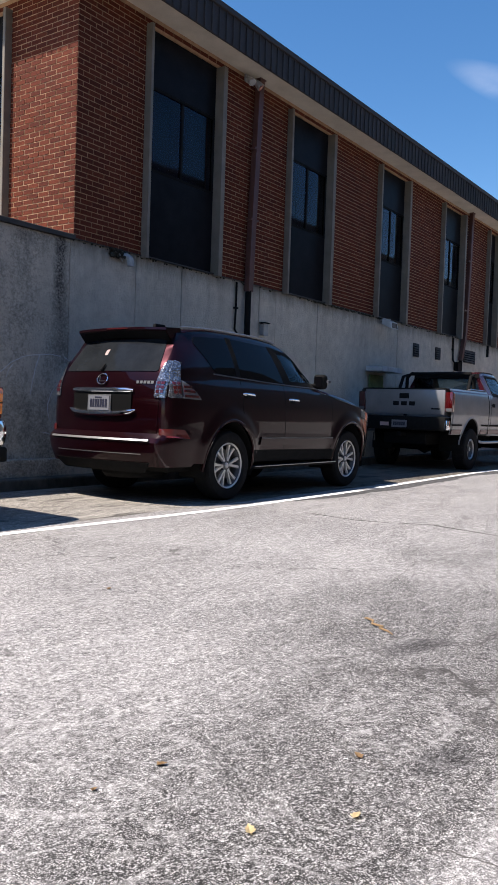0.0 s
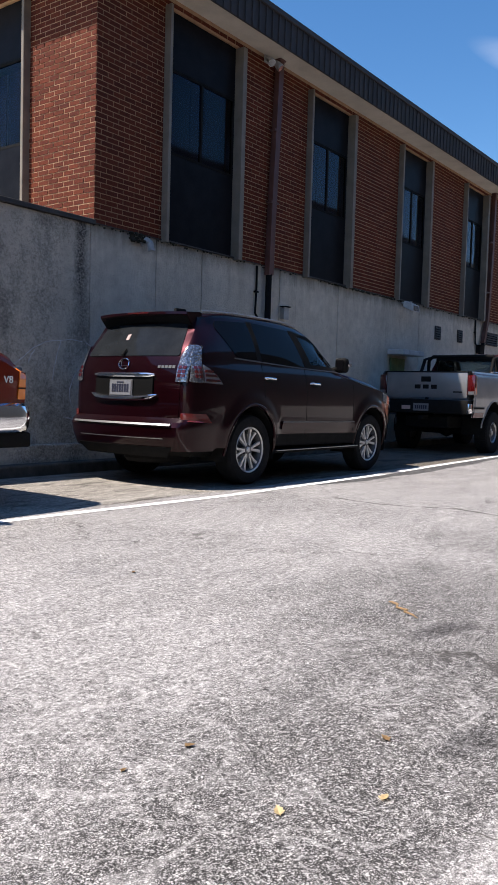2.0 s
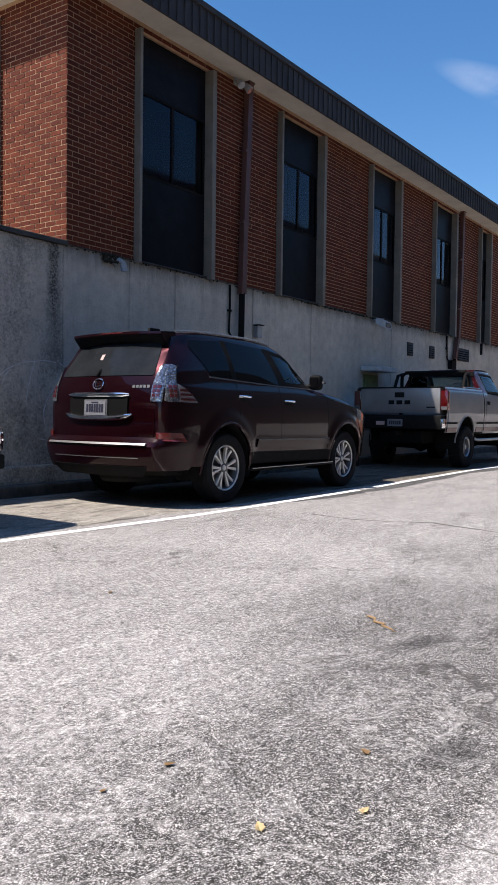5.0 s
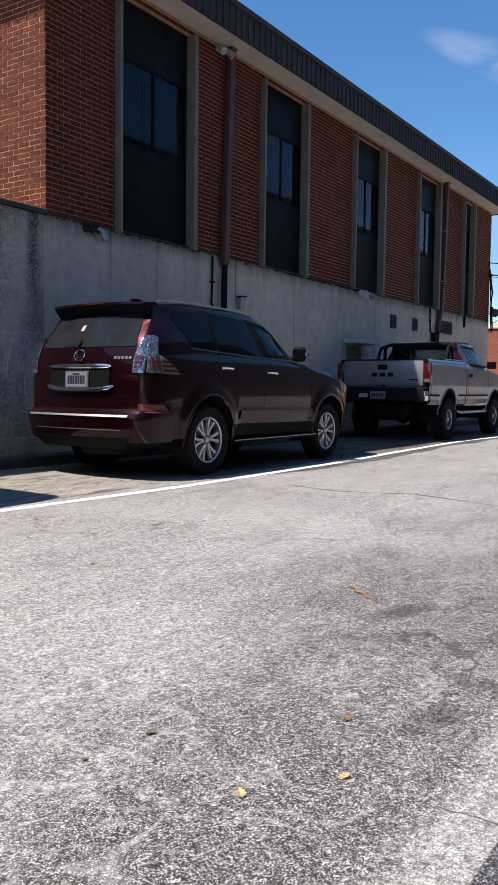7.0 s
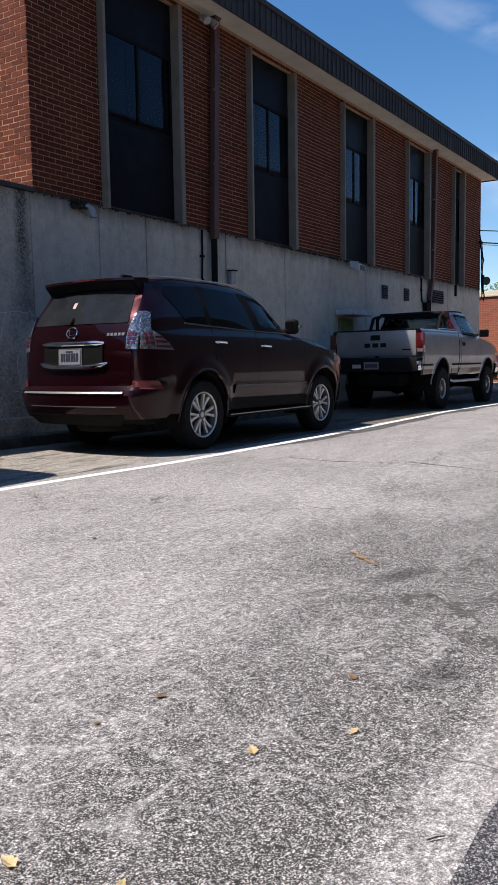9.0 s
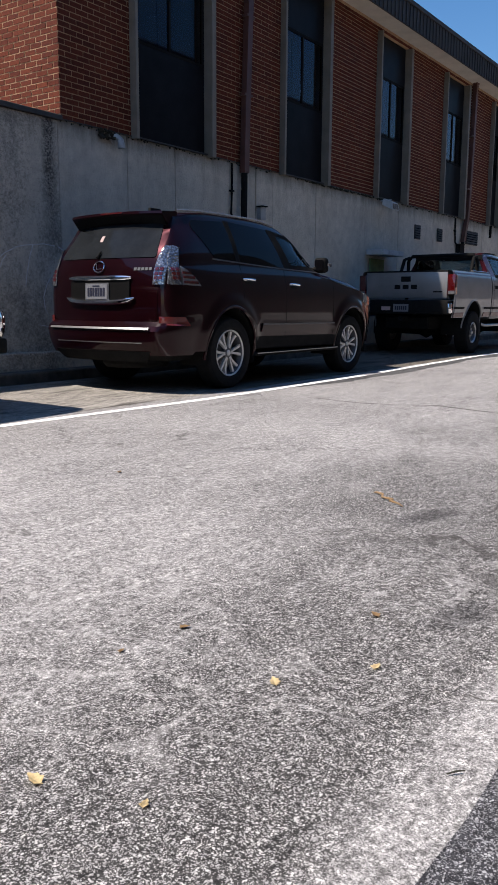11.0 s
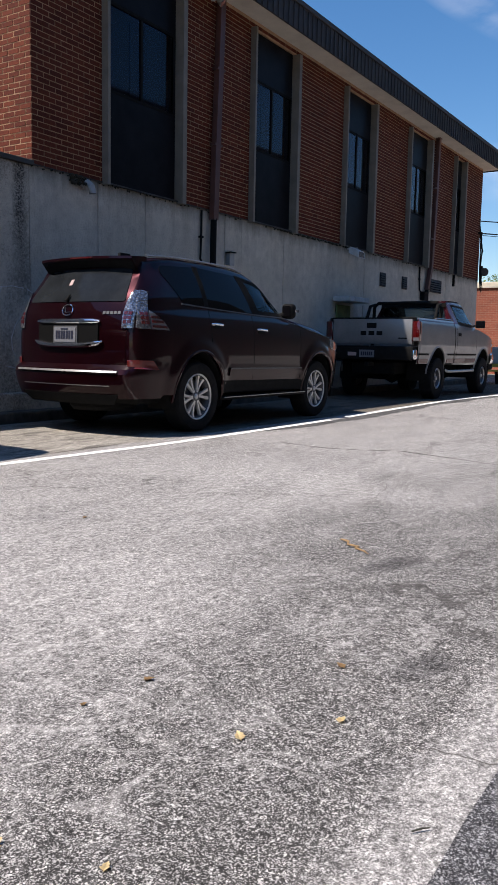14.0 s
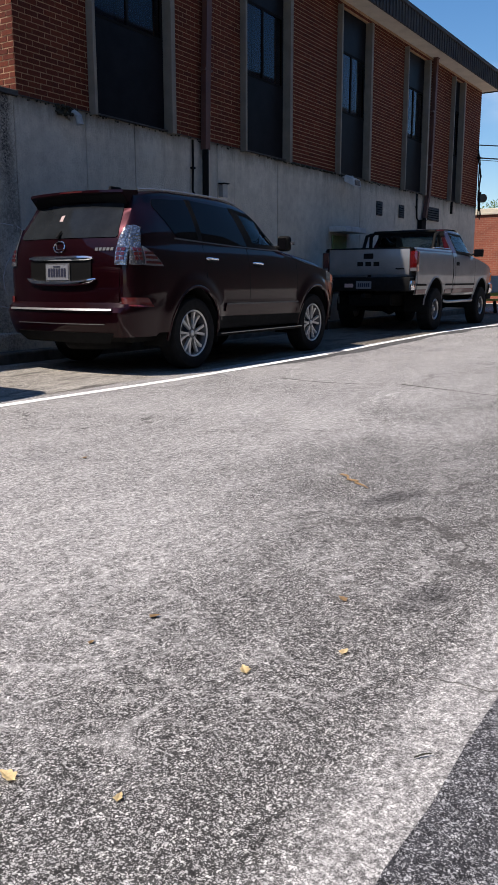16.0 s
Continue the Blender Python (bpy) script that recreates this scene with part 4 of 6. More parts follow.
        ring = [bm.verts.new((px, y, pz)) for px, pz in sec]
        if prev:
            for j in range(5):
                bm.faces.new((prev[j], prev[(j + 1) % 5], ring[(j + 1) % 5], ring[j]))
        else:
            bm.faces.new(ring)
        prev = ring
    bm.faces.new(prev)
    spoiler = part("spoiler", bm, M_maroon, car, "maroon roof spoiler")
    bm = bmesh.new()
    prev = None
    for k in range(13):
        y = -0.64 + 1.28 * k / 12
        dz = 0.014 * (y / 0.69) ** 2
        ring = [bm.verts.new(p) for p in ((-0.872 * (1 - 0.07 * abs(y / 0.69) ** 4), y, 1.833 - dz), (-0.740, y, 1.729 - dz))]
        if prev:
            bm.faces.new((prev[0], prev[1], ring[1], ring[0]))
        prev = ring
    part("spoiler_underside", bm, M_black, spoiler, "black spoiler underside")
    part("brake_light", box(-0.902, -0.876, -0.16, 0.16, 1.853, 1.870, 0.004), M_redlens, spoiler, "red high brake light")
    part("antenna", box(-0.30, -0.12, -0.022, 0.022, 1.91, 1.985, 0.014, 2), M_black, car, "small black roof antenna")
    # tailgate: glass, garnish, number plate
    gate = part("tailgate", patch(rounded([(-0.74, 0.735), (0.74, 0.735), (0.755, 1.15), (0.70, 1.385), (-0.70, 1.385), (-0.755, 1.15)], 0.03), back, 0.1, 0.08, 0.006), M_maroon, car, "maroon tailgate")
    part("rear_glass", patch(rounded([(-0.69, 1.395), (0.69, 1.395), (0.60, 1.75), (-0.60, 1.75)], 0.04), back, 0.1, 0.08, 0.008), M_dusty, gate, "dark tinted rear glass with dust")
    part("sticker", patch([(0.10, 1.575), (0.145, 1.575), (0.15, 1.635), (0.105, 1.64)], back, 1, 1, 0.014, 0.003), M_sticker, gate, "small pale sticker on the rear glass", smooth=False)
    wip = [back(0.05 - 0.01 * k, 1.40 + 0.035 * k, 0.03) for k in range(3)]
    part("rear_wiper", tube(wip, [0.02, 0.014, 0.008], 8), M_black, gate)
    # panel stands proud of the gate; its near-black colour paints the recess's shadow
    part("plate_recess", patch(rounded([(-0.43, 0.93), (0.43, 0.93), (0.43, 1.17), (-0.43, 1.17)], 0.03), back, 0.05, 0.04, 0.022), M_recess_shade, gate, "black number plate panel, coloured with the recess's shade")
    part("chrome_bar", tube([back(-0.45 + 0.09 * k, 1.19, 0.02) for k in range(11)], [0.012] + [0.026] * 9 + [0.012], 10), M_chrome, gate, "chrome bar over the number plate")
    part("chrome_wing", tube([back(y, 0.94 + 0.045 * abs(y / 0.49) ** 4, 0.022) for y in [-0.49 + 0.07 * k for k in range(15)]], [0.008] + [0.027] * 13 + [0.008], 10), M_chrome, gate, "chrome wing under the number plate")
    part("plate_frame", patch(rounded([(-0.172, 0.958), (0.172, 0.958), (0.172, 1.14), (-0.172, 1.14)], 0.012), back, 0.05, 0.04, 0.036, 0.010), M_steel, gate, "dull metal plate frame")
    pl = part("number_plate", patch(rounded([(-0.155, 0.972), (0.155, 0.972), (0.155, 1.126), (-0.155, 1.126)], 0.01), back, 0.05, 0.04, 0.042, 0.008), M_plate, gate, "pale number plate with dark bars")
    bars(-0.13, 0.13, 1.005, 1.09, 7, lambda u, v, o: back(u, v, o + 0.043), pl, M_ink)
    bars(-0.07, 0.07, 1.102, 1.114, 1, lambda u, v, o: back(u, v, o + 0.043), pl, M_ink)
    em = []
    for k in range(25):
        a = 2 * math.pi * k / 24
        em.append(back(0.075 * math.cos(a), 1.305 + 0.056 * math.sin(a), 0.020))
    part("emblem", tube(em, 0.008, 6), M_chrome, gate, "plain chrome oval emblem")
    part("emblem_stroke", tube([back(0.045, 1.335, 0.02), back(0.03, 1.28, 0.02), back(-0.05, 1.285, 0.02)], 0.006, 6), M_chrome, gate)
    bars(-0.68, -0.46, 1.262, 1.292, 5, lambda u, v, o: back(u, v, o + 0.010), gate, M_alloydark)
    # lamps
    for s in (-1, 1):
        o = [(s * 0.705, 1.12), (s * 0.82, 1.12), (s * 0.82, 1.50), (s * 0.745, 1.515), (s * 0.715, 1.40)]
        lamp = part("tail_light", patch(o, back, 0.04, 0.04, 0.022, 0.03), M_crystal, car, "tall clear and red tail light")
        part("side_lens", patch(rounded([(-0.985, 1.12), (-0.83, 1.12), (-0.84, 1.29), (-0.785, 1.50), (-0.85, 1.52), (-0.93, 1.38)], 0.02), side(s), 0.05, 0.04, 0.016, 0.02), M_crystal, lamp, "clear wrap-round lens")
        part("wedge_lens", patch([(-0.828, 1.118), (-0.56, 1.11), (-0.63, 1.19), (-0.74, 1.27), (-0.82, 1.31)], side(s), 0.05, 0.04, 0.014, 0.02), M_lens, lamp, "smoky wedge lens")
        for z, x1 in ((1.135, -0.575), (1.185, -0.62), (1.23, -0.67)):
            part("wedge_strip", patch([(-0.815, z), (x1 - 0.02, z - 0.004), (x1 - 0.04, z + 0.022), (-0.81, z + 0.024)], side(s), 0.06, 1, 0.020, 0.006), M_redlens, lamp, "dark red wedge strip")
        for z in (1.17, 1.215, 1.26):
            for x0 in (-0.935, -0.885):
                part("red_element", patch([(x0, z), (x0 + 0.034, z), (x0 + 0.034, z + 0.030), (x0, z + 0.030)], side(s), 1, 1, 0.022, 0.006), M_redlens, lamp, "red light cell")
            for y0 in (0.725, 0.768):
                part("red_element", patch([(s * y0, z), (s * (y0 + 0.033), z), (s * (y0 + 0.033), z + 0.030), (s * y0, z + 0.030)], back, 1, 1, 0.028, 0.006), M_redlens, lamp, "red light cell")
    # bumper
    bump_ = part("rear_bumper_step", patch(rounded([(-0.72, 0.668), (0.72, 0.668), (0.72, 0.688), (-0.72, 0.688)], 0.005), back, 0.1, 1, 0.016, 0.02), M_steel, car, "bright scuff strip on the bumper")
    part("bumper_groove", patch([(-0.62, 0.526), (0.62, 0.526), (0.62, 0.534), (-0.62, 0.534)], back, 0.1, 1, 0.003, 0.006), M_steel, car)
    part("rear_valance", patch(rounded([(-0.60, 0.33), (0.60, 0.33), (0.70, 0.44), (-0.70, 0.44)], 0.02), back, 0.1, 0.1, 0.010), M_black, car, "black lower bumper valance")
    for s in (-1, 1):
        part("reflector", patch(rounded([(-1.04, 0.715), (-0.75, 0.70), (-0.83, 0.795), (-1.04, 0.80)], 0.012), side(s), 0.04, 0.03, 0.036, 0.03), M_reflex, car, "red bumper reflector")
    # side: windows, handles, mouldings, doors
    for s in (-1, 1):
        f = side(s)
        part("quarter_glass", patch(densify(quarter), f, 0.1, 0.1, 0.006), M_tint, car, "dark privacy glass")
        part("rear_door_glass", patch(densify(rear_win), f, 0.1, 0.1, 0.006), M_tint, car, "dark privacy glass")
        part("front_door_glass", patch(front_win, f, 0.1, 0.1, 0.004, 0.003), M_clear, car, "clear front door glass").visible_shadow = False
        part("window_surround", ring_patch(densify(front_win, 0.05), 0.045, f, 0.010), M_black, car, smooth=False)
        part("pillar_trim", patch([(0.14, 1.40), (0.22, 1.395), (0.18, 1.835), (0.10, 1.835)], f, 0.1, 0.1, 0.008), M_black, car)
        part("pillar_trim", patch([(1.12, 1.365), (1.25, 1.36), (1.07, 1.80), (0.95, 1.805)], f, 0.1, 0.1, 0.008), M_black, car)
        strip = [(-0.28, 1.396), (0.2, 1.376), (0.8, 1.352), (1.4, 1.336), (2.2, 1.325), (2.2, 1.337), (1.4, 1.349), (0.8, 1.365), (0.2, 1.389), (-0.28, 1.410)]
        part("belt_moulding", patch(strip, f, 0.1, 1, 0.012), M_alloydark, car, "dark metal window strip")
        for x0, z0 in ((0.22, 1.20), (1.18, 1.165)):
            h = part("door_handle", tube([f(x0, z0, 0.004), f(x0 + 0.02, z0 + 0.002, 0.035), f(x0 + 0.17, z0 - 0.004, 0.035), f(x0 + 0.19, z0 - 0.006, 0.004)], [0.014, 0.017, 0.017, 0.014], 8), M_chrome, car, "chrome door handle")
            part("handle_cup", patch(rounded([(x0 + 0.02, z0 - 0.045), (x0 + 0.17, z0 - 0.045), (x0 + 0.17, z0 - 0.005), (x0 + 0.02, z0 - 0.005)], 0.02), f, 0.1, 0.1, 0.003), M_black, h)
        part("side_moulding", patch([(0.56, 0.615), (2.30, 0.61), (2.27, 0.70), (1.10, 0.705), (0.58, 0.71)], f, 0.1, 0.05, 0.018, 0.02), M_maroon, car, "maroon door moulding")
        part("moulding_strip", patch([(0.58, 0.692), (2.27, 0.683), (2.27, 0.70), (0.58, 0.71)], f, 0.1, 1, 0.022, 0.006), M_alloydark, car, "dark moulding strip")
        for line in ([(1.10, 0.56), (1.108, 0.56), (1.108, 1.34), (1.10, 1.34)], [(0.205, 0.98), (0.213, 0.98), (0.213, 1.38), (0.205, 1.38)], [(2.262, 0.56), (2.27, 0.56), (2.27, 1.27), (2.262, 1.27)]):
            part("door_gap", patch(line, f, 1, 0.08, 0.0015, 0.004), M_black, car)
        part("fuel_flap", ring_patch(rounded([(-0.50, 1.02), (-0.32, 1.02), (-0.32, 1.20), (-0.50, 1.20)], 0.03), 0.005, f, 0.002), M_black, car, smooth=False) if s > 0 else None
        part("side_skirt", patch([(0.44, 0.42), (2.36, 0.40), (2.36, 0.54), (0.44, 0.56)], f, 0.1, 0.05, 0.004), M_black, car, "black lower side skirt")
        bd = box(0.44, 2.40, s * 0.86 - 0.09, s * 0.86 + 0.09, 0.335, 0.375, 0.012, 2)
        part("running_board", bd, M_black, car, "black running board")
        part("board_edge", box(0.46, 2.38, s * 0.955 - 0.006, s * 0.955 + 0.006, 0.362, 0.372), M_steel, car)
        for c in (0.0, WB):
            pts = []
            for k in range(25):
                a = math.pi * (-0.03 + 1.06 * k / 24)
                px, pz = c + ARCH * math.cos(a), R + ARCH * 1.12 * math.sin(a)
                pts.append(Vector((px, s * (half(max(px, R0), min(pz, 1.2)) - 0.012), pz)))
            part("arch_lip", tube(pts, 0.020, 8), M_maroon, car, "maroon wheel-arch lip")
            bm = bmesh.new()
            prev = None
            for k in range(25):
                a = math.pi * (-0.08 + 1.16 * k / 24)
                ring = [bm.verts.new((c + ARCH * 0.99 * math.cos(a), s * y, R + ARCH * 1.10 * math.sin(a))) for y in (0.92, 0.55)]
                if prev:
                    bm.faces.new((prev[0], prev[1], ring[1], ring[0]))
                prev = ring
            part("wheel_well", bm, M_black, car)
        mirror = part("mirror", add_tube(bmesh.new(), [f(2.02, 1.37, -0.01), f(2.04, 1.39, 0.10)], 0.03, 8), M_black, car, "door mirror")
        ym = s * (half(2.04, 1.37) + 0.14)
        part("mirror_shell", box(2.02, 2.15, ym - 0.085, ym + 0.085, 1.335, 1.53, 0.045, 3), M_black, mirror)
        part("mirror_glass", box(2.014, 2.019, ym - 0.06, ym + 0.06, 1.365, 1.50, 0.002), M_tint, mirror)
        part("indicator", box(2.08, 2.14, ym + s * 0.10, ym + s * 0.116, 1.42, 1.45, 0.004), M_lens, mirror)
        wheel(car, 0, s * (0.80), R, R, 0.25, 0.252, s, "spokes")
        wheel(car, WB, s * (0.80), R, R, 0.25, 0.252, s, "spokes")
        part("headlight", patch(rounded([(3.10, 0.98), (3.48, 0.90), (3.50, 0.99), (3.12, 1.10)], 0.03), f, 0.08, 0.08, 0.01), M_lens, car, "clear headlight")
    part("windscreen", loft([1.42, 1.6, 1.8, 2.0, 2.18], lambda X: [(X, (wtop(X) - 0.09) * (1 - k / 6), ztop(X) + 0.010 + 0.02 * (1 - (1 - k / 6) ** 2)) for k in range(7)]), M_tint, car, "dark windscreen")
    part("underbody", box(-0.85, 3.45, -0.74, 0.74, 0.33, 0.72, 0.05), M_black, car)
    part("exhaust", tube([(-0.2, 0.45, 0.36), (-0.70, 0.50, 0.37), (-0.86, 0.50, 0.36)], 0.035, 12), M_steel, car)
    part("spare_wheel", lathe([(0.24, 0.05), (0.24, 0.34), (0.28, 0.37), (0.42, 0.37), (0.44, 0.30)], 32, axis="z"), M_tire, car).location = (-0.55, 0, 0)
    part("cabin_floor", box(-0.6, 2.2, -0.72, 0.72, 0.74, 0.80), M_black, car)
    part("dashboard", box(1.80, 2.20, -0.70, 0.70, 1.0, 1.30, 0.06, 3), M_black, car, "dark dashboard")
    for y in (-0.36, 0.36):
        seat = part("front_seat", box(0.75, 0.95, y - 0.25, y + 0.25, 0.80, 1.42, 0.07, 3), M_cloth, car, "tan front seat")
        part("headrest", box(0.74, 0.86, y - 0.13, y + 0.13, 1.47, 1.66, 0.05, 3), M_cloth, seat)
    return car


build_suv(pose(0.076, -1.63, 0))


# ---------------------------------------------------------------- pickup trucks
def build_pickup(place, label, lower_paint, upper_paint, tyre_r, lift, style, bar):
    """A regular-cab pickup; x forward from the rear axle. lift raises the body on its wheels."""
    truck = thing("pickup_truck", label, "pickup truck", m=place)
    WB, ARCH, Z = 2.98, 0.50, lift
    prof = curve([(0.50, 0.90), (0.68, 0.935), (0.80, 0.955), (0.95, 0.965), (1.10, 0.97), (1.30, 0.96), (1.42, 0.935), (1.50, 0.915)])
    wz = tyre_r

    def lower(X, zmin):
        z = zmin
        for c in (0.0, WB):
            d = abs(X - c)
            if d < ARCH:
                z = max(z, wz + 0.06 - Z + math.sqrt(ARCH ** 2 - d * d) * 1.12)
        return z
    rail = 1.50

    def bed_section(X):
        z0 = lower(X, 0.64)
        k0 = 1.0 if X > -1.02 else 0.985
        pts = [(X, prof(z0 + (rail - 0.02 - z0) * k / 10) * k0, z0 + (rail - 0.02 - z0) * k / 10) for k in range(11)]
        pts += [(X, 0.905 * k0, rail), (X, 0.84 * k0, rail), (X, 0.83 * k0, rail - 0.03), (X, 0.83 * k0, 0.98), (X, 0.4, 0.97), (X, 0.0, 0.97)]
        return [(x, y, z + Z) for x, y, z in pts]
    st = sorted(set([-1.08, -1.06, -1.02] + [round(-1.0 + 0.06 * k, 3) for k in range(33)] + [0.96] + [s * ARCH for s in (-1, -0.99, -0.96, 0.96, 0.99, 1)]))
    bed = part("bed", loft(st, bed_section), lower_paint, truck, "pickup bed", angle=28)

    ztop = curve([(1.0, 1.885), (1.2, 1.93), (1.7, 1.94), (2.0, 1.90), (2.25, 1.72), (2.55, 1.47), (2.66, 1.40), (3.0, 1.36), (3.5, 1.30), (3.74, 1.24), (3.80, 1.17)])
    wtop = curve([(1.0, 0.72), (1.9, 0.73), (2.3, 0.77), (2.6, 0.84), (2.9, 0.86), (3.5, 0.85), (3.80, 0.80)])
    zbelt = curve([(1.0, 1.43), (2.4, 1.38), (2.7, 1.34), (3.1, 1.28), (3.5, 1.20), (3.80, 1.10)])
    plan = curve([(1.0, 1.0), (3.3, 1.0), (3.6, 0.985), (3.80, 0.95)])

    def half(X, z):
        zt, wt, zb = ztop(X), wtop(X), zbelt(X)
        if X < 1.0 or z <= zb:
            return prof(z) * plan(X)
        r = min(0.09, (zt - zb) * 0.6)
        if z <= zt - r:
            t = (z - zb) / (zt - r - zb)
            return prof(zb) * plan(X) * (1 - t) + wt * t
        q = min(1, (z - zt + r) / r)
        return wt - r * (1 - math.sqrt(max(0, 1 - q * q)))

    def cab_section(X):
        zt, wt, zb = ztop(X), wtop(X), zbelt(X)
        z0 = min(lower(X, 0.60), zb - 0.06)
        r = min(0.09, (zt - zb) * 0.6)
        zs = [z0 + (zb - z0) * k / 8 for k in range(9)] + [zb + (zt - r - zb) * k / 5 for k in range(1, 6)]
        pts = [(X, half(X, z), z) for z in zs]
        for k in range(1, 4):
            a = math.pi / 2 * k / 3
            pts.append((X, wt - r * (1 - math.cos(a)), zt - r + r * math.sin(a)))
        for k in range(1, 5):
            y = (wt - r) * (1 - k / 4)
            pts.append((X, y, zt + 0.02 * (1 - (y / (wt - r)) ** 2)))
        return [(x, y, z + Z) for x, y, z in pts]
    door_hole = [(1.25, 1.46), (2.32, 1.43), (2.10, 1.72), (1.95, 1.84), (1.24, 1.86)]
    st = sorted(set([1.0, 1.02] + [round(1.05 + 0.05 * k, 3) for k in range(55)] + [3.78, 3.80] + [WB + s * ARCH for s in (-1, -0.99, -0.96, 0.96, 0.99, 1)]))

    def keep(c):
        if 2.03 < c.x < 2.52 and abs(c.y) < wtop(c.x) - 0.10 and c.z - Z > 1.45:
            return False
        return not (abs(c.y) > 0.6 and inside((c.x, c.z - Z), door_hole))
    cab = part("cab", loft(st, cab_section, None, 0.03, keep), lower_paint, truck, "cab and bonnet", angle=28)

    def side(s):
        return lambda x, z, o: Vector((x, s * (half(x, z) + o), z + Z))

    def back(y, z, o):
        return Vector((-1.085 - o, y, z + Z))

    def rearcab(y, z, o):
        return Vector((1.0 - o, y, z + Z))
    # cab back wall with its window
    bm = bmesh.new()
    add_box(bm, 0.985, 1.0, -0.90, 0.90, 0.60 + Z, 1.46 + Z)
    part("cab_head", box(0.982, 1.0, -0.72, 0.72, 1.80 + Z, 1.885 + Z), M_black, cab, "black strip over the rear window", smooth=False)
    for s in (-1, 1):
        o = [(s * 0.88, 1.462), (s * 0.76, 1.462), (s * 0.66, 1.798), (s * 0.72, 1.80)]
        b2 = patch(o, rearcab, 1, 1, 0.0, 0.015)
        part("cab_corner", b2, upper_paint, cab, smooth=False)
    part("cab_back", bm, lower_paint, cab, smooth=False)
    part("rear_window", box(0.99, 0.996, -0.74, 0.74, 1.462 + Z, 1.798 + Z), M_clear, cab, "clear cab rear window", smooth=False).visible_shadow = False
    part("roof_skin", loft([1.0, 1.1, 1.25, 1.5, 1.75, 1.95], lambda X: [(X, (wtop(X) - 0.03) * (1 - k / 6), ztop(X) + Z + 0.004 + 0.02 * (1 - (1 - k / 6) ** 2)) for k in range(7)]), upper_paint, cab, "darker red roof")
    # upper paint: roof and pillars
    for s in (-1, 1):
        f = side(s)
        part("roof_side", patch([(1.01, 1.80), (1.9, 1.83), (1.95, 1.87), (1.2, 1.90), (1.02, 1.86)], f, 0.1, 0.1, 0.004), upper_paint, cab, "darker red roof side")
        part("corner_pillar", patch([(1.01, 1.45), (1.22, 1.45), (1.20, 1.84), (1.02, 1.82)], f, 0.1, 0.1, 0.005), upper_paint, cab, "red rear pillar")
        win = rounded([(1.24, 1.45), (2.36, 1.42), (2.14, 1.72), (1.97, 1.845), (1.23, 1.865)], 0.02)
        part("door_glass", patch(win, f, 0.1, 0.1, 0.003, 0.003), M_clear, cab, "door glass").visible_shadow = False
        part("window_surround", ring_patch(densify(win, 0.05), 0.045, f, 0.008), M_black, cab, smooth=False)
        part("bed_stripe", patch([(-1.06, 1.440), (0.94, 1.440), (0.94, 1.468), (-1.06, 1.468)], f, 0.2, 1, 0.004), upper_paint, bed, "red stripe along the bed rail")
        for z0 in (0.80, 0.70):
            zl = z0 if z0 > 0.75 else 0.645
            part("side_stripe", patch([(0.55, zl), (0.94, zl), (0.94, z0 + 0.035), (0.55, z0 + 0.035)], f, 0.2, 1, 0.010), M_black if z0 > 0.75 else upper_paint, bed, "dark body-side strip")
            part("side_stripe", patch([(-1.05, zl), (-0.55, zl), (-0.55, z0 + 0.035), (-1.05, z0 + 0.035)], f, 0.2, 1, 0.010), M_black if z0 > 0.75 else upper_paint, bed, "dark body-side strip")
            part("side_stripe", patch([(1.02, zl), (2.42, zl), (2.42, z0 + 0.035), (1.02, z0 + 0.035)], f, 0.2, 1, 0.010), M_black if z0 > 0.75 else upper_paint, cab, "dark body-side strip")
        for line in ([(1.10, 0.62), (1.108, 0.62), (1.108, 1.44), (1.10, 1.44)], [(2.42, 0.62), (2.428, 0.62), (2.428, 1.40), (2.42, 1.40)]):
            part("door_gap", patch(line, f, 1, 0.1, 0.002, 0.004), M_black, cab)
        part("door_handle", patch(rounded([(1.16, 1.20), (1.32, 1.20), (1.32, 1.27), (1.16, 1.27)], 0.01), f, 1, 1, 0.012), M_black, cab, "black door handle")
        mirror = part("mirror", tube([f(2.30, 1.44, 0), f(2.30, 1.46, 0.10)], 0.02, 8), M_black, truck, "black door mirror")
        ym = half(2.3, 1.44) + 0.17
        part("mirror_shell", box(2.26, 2.34, s * ym - 0.10, s * ym + 0.10, 1.40 + Z, 1.56 + Z, 0.025, 2), M_black, mirror)
        part("mirror_glass", box(2.254, 2.259, s * ym - 0.085, s * ym + 0.085, 1.415 + Z, 1.545 + Z), M_tint, mirror)
        # lamps
        lamp = part("tail_light", box(-1.10, -1.0, min(s * 0.83, s * 0.975), max(s * 0.83, s * 0.975), 1.06 + Z, 1.43 + Z, 0.012, 2), M_redlens, truck, "tall red tail light")
        part("reverse_lens", box(-1.104, -1.06, min(s * 0.845, s * 0.965), max(s * 0.845, s * 0.965), 1.07 + Z, 1.13 + Z), M_lens, lamp, "clear reversing lens")
        part("headlight", box(3.70, 3.835, min(s * 0.52, s * 0.84), max(s * 0.52, s * 0.84), 0.95 + Z, 1.15 + Z, 0.015, 2), M_lens, truck, "rectangular headlight")
        am = part("corner_light", patch(rounded([(3.71, 0.875), (3.795, 0.875), (3.795, 1.07), (3.775, 1.12), (3.74, 1.14), (3.73, 1.10)], 0.012), f, 1, 0.1, 0.012, 0.03), M_amber, truck, "amber corner marker light")
        part("lens_bar", patch([(3.71, 0.965), (3.795, 0.965), (3.795, 0.975), (3.71, 0.975)], f, 1, 1, 0.016, 0.006), M_black, am)
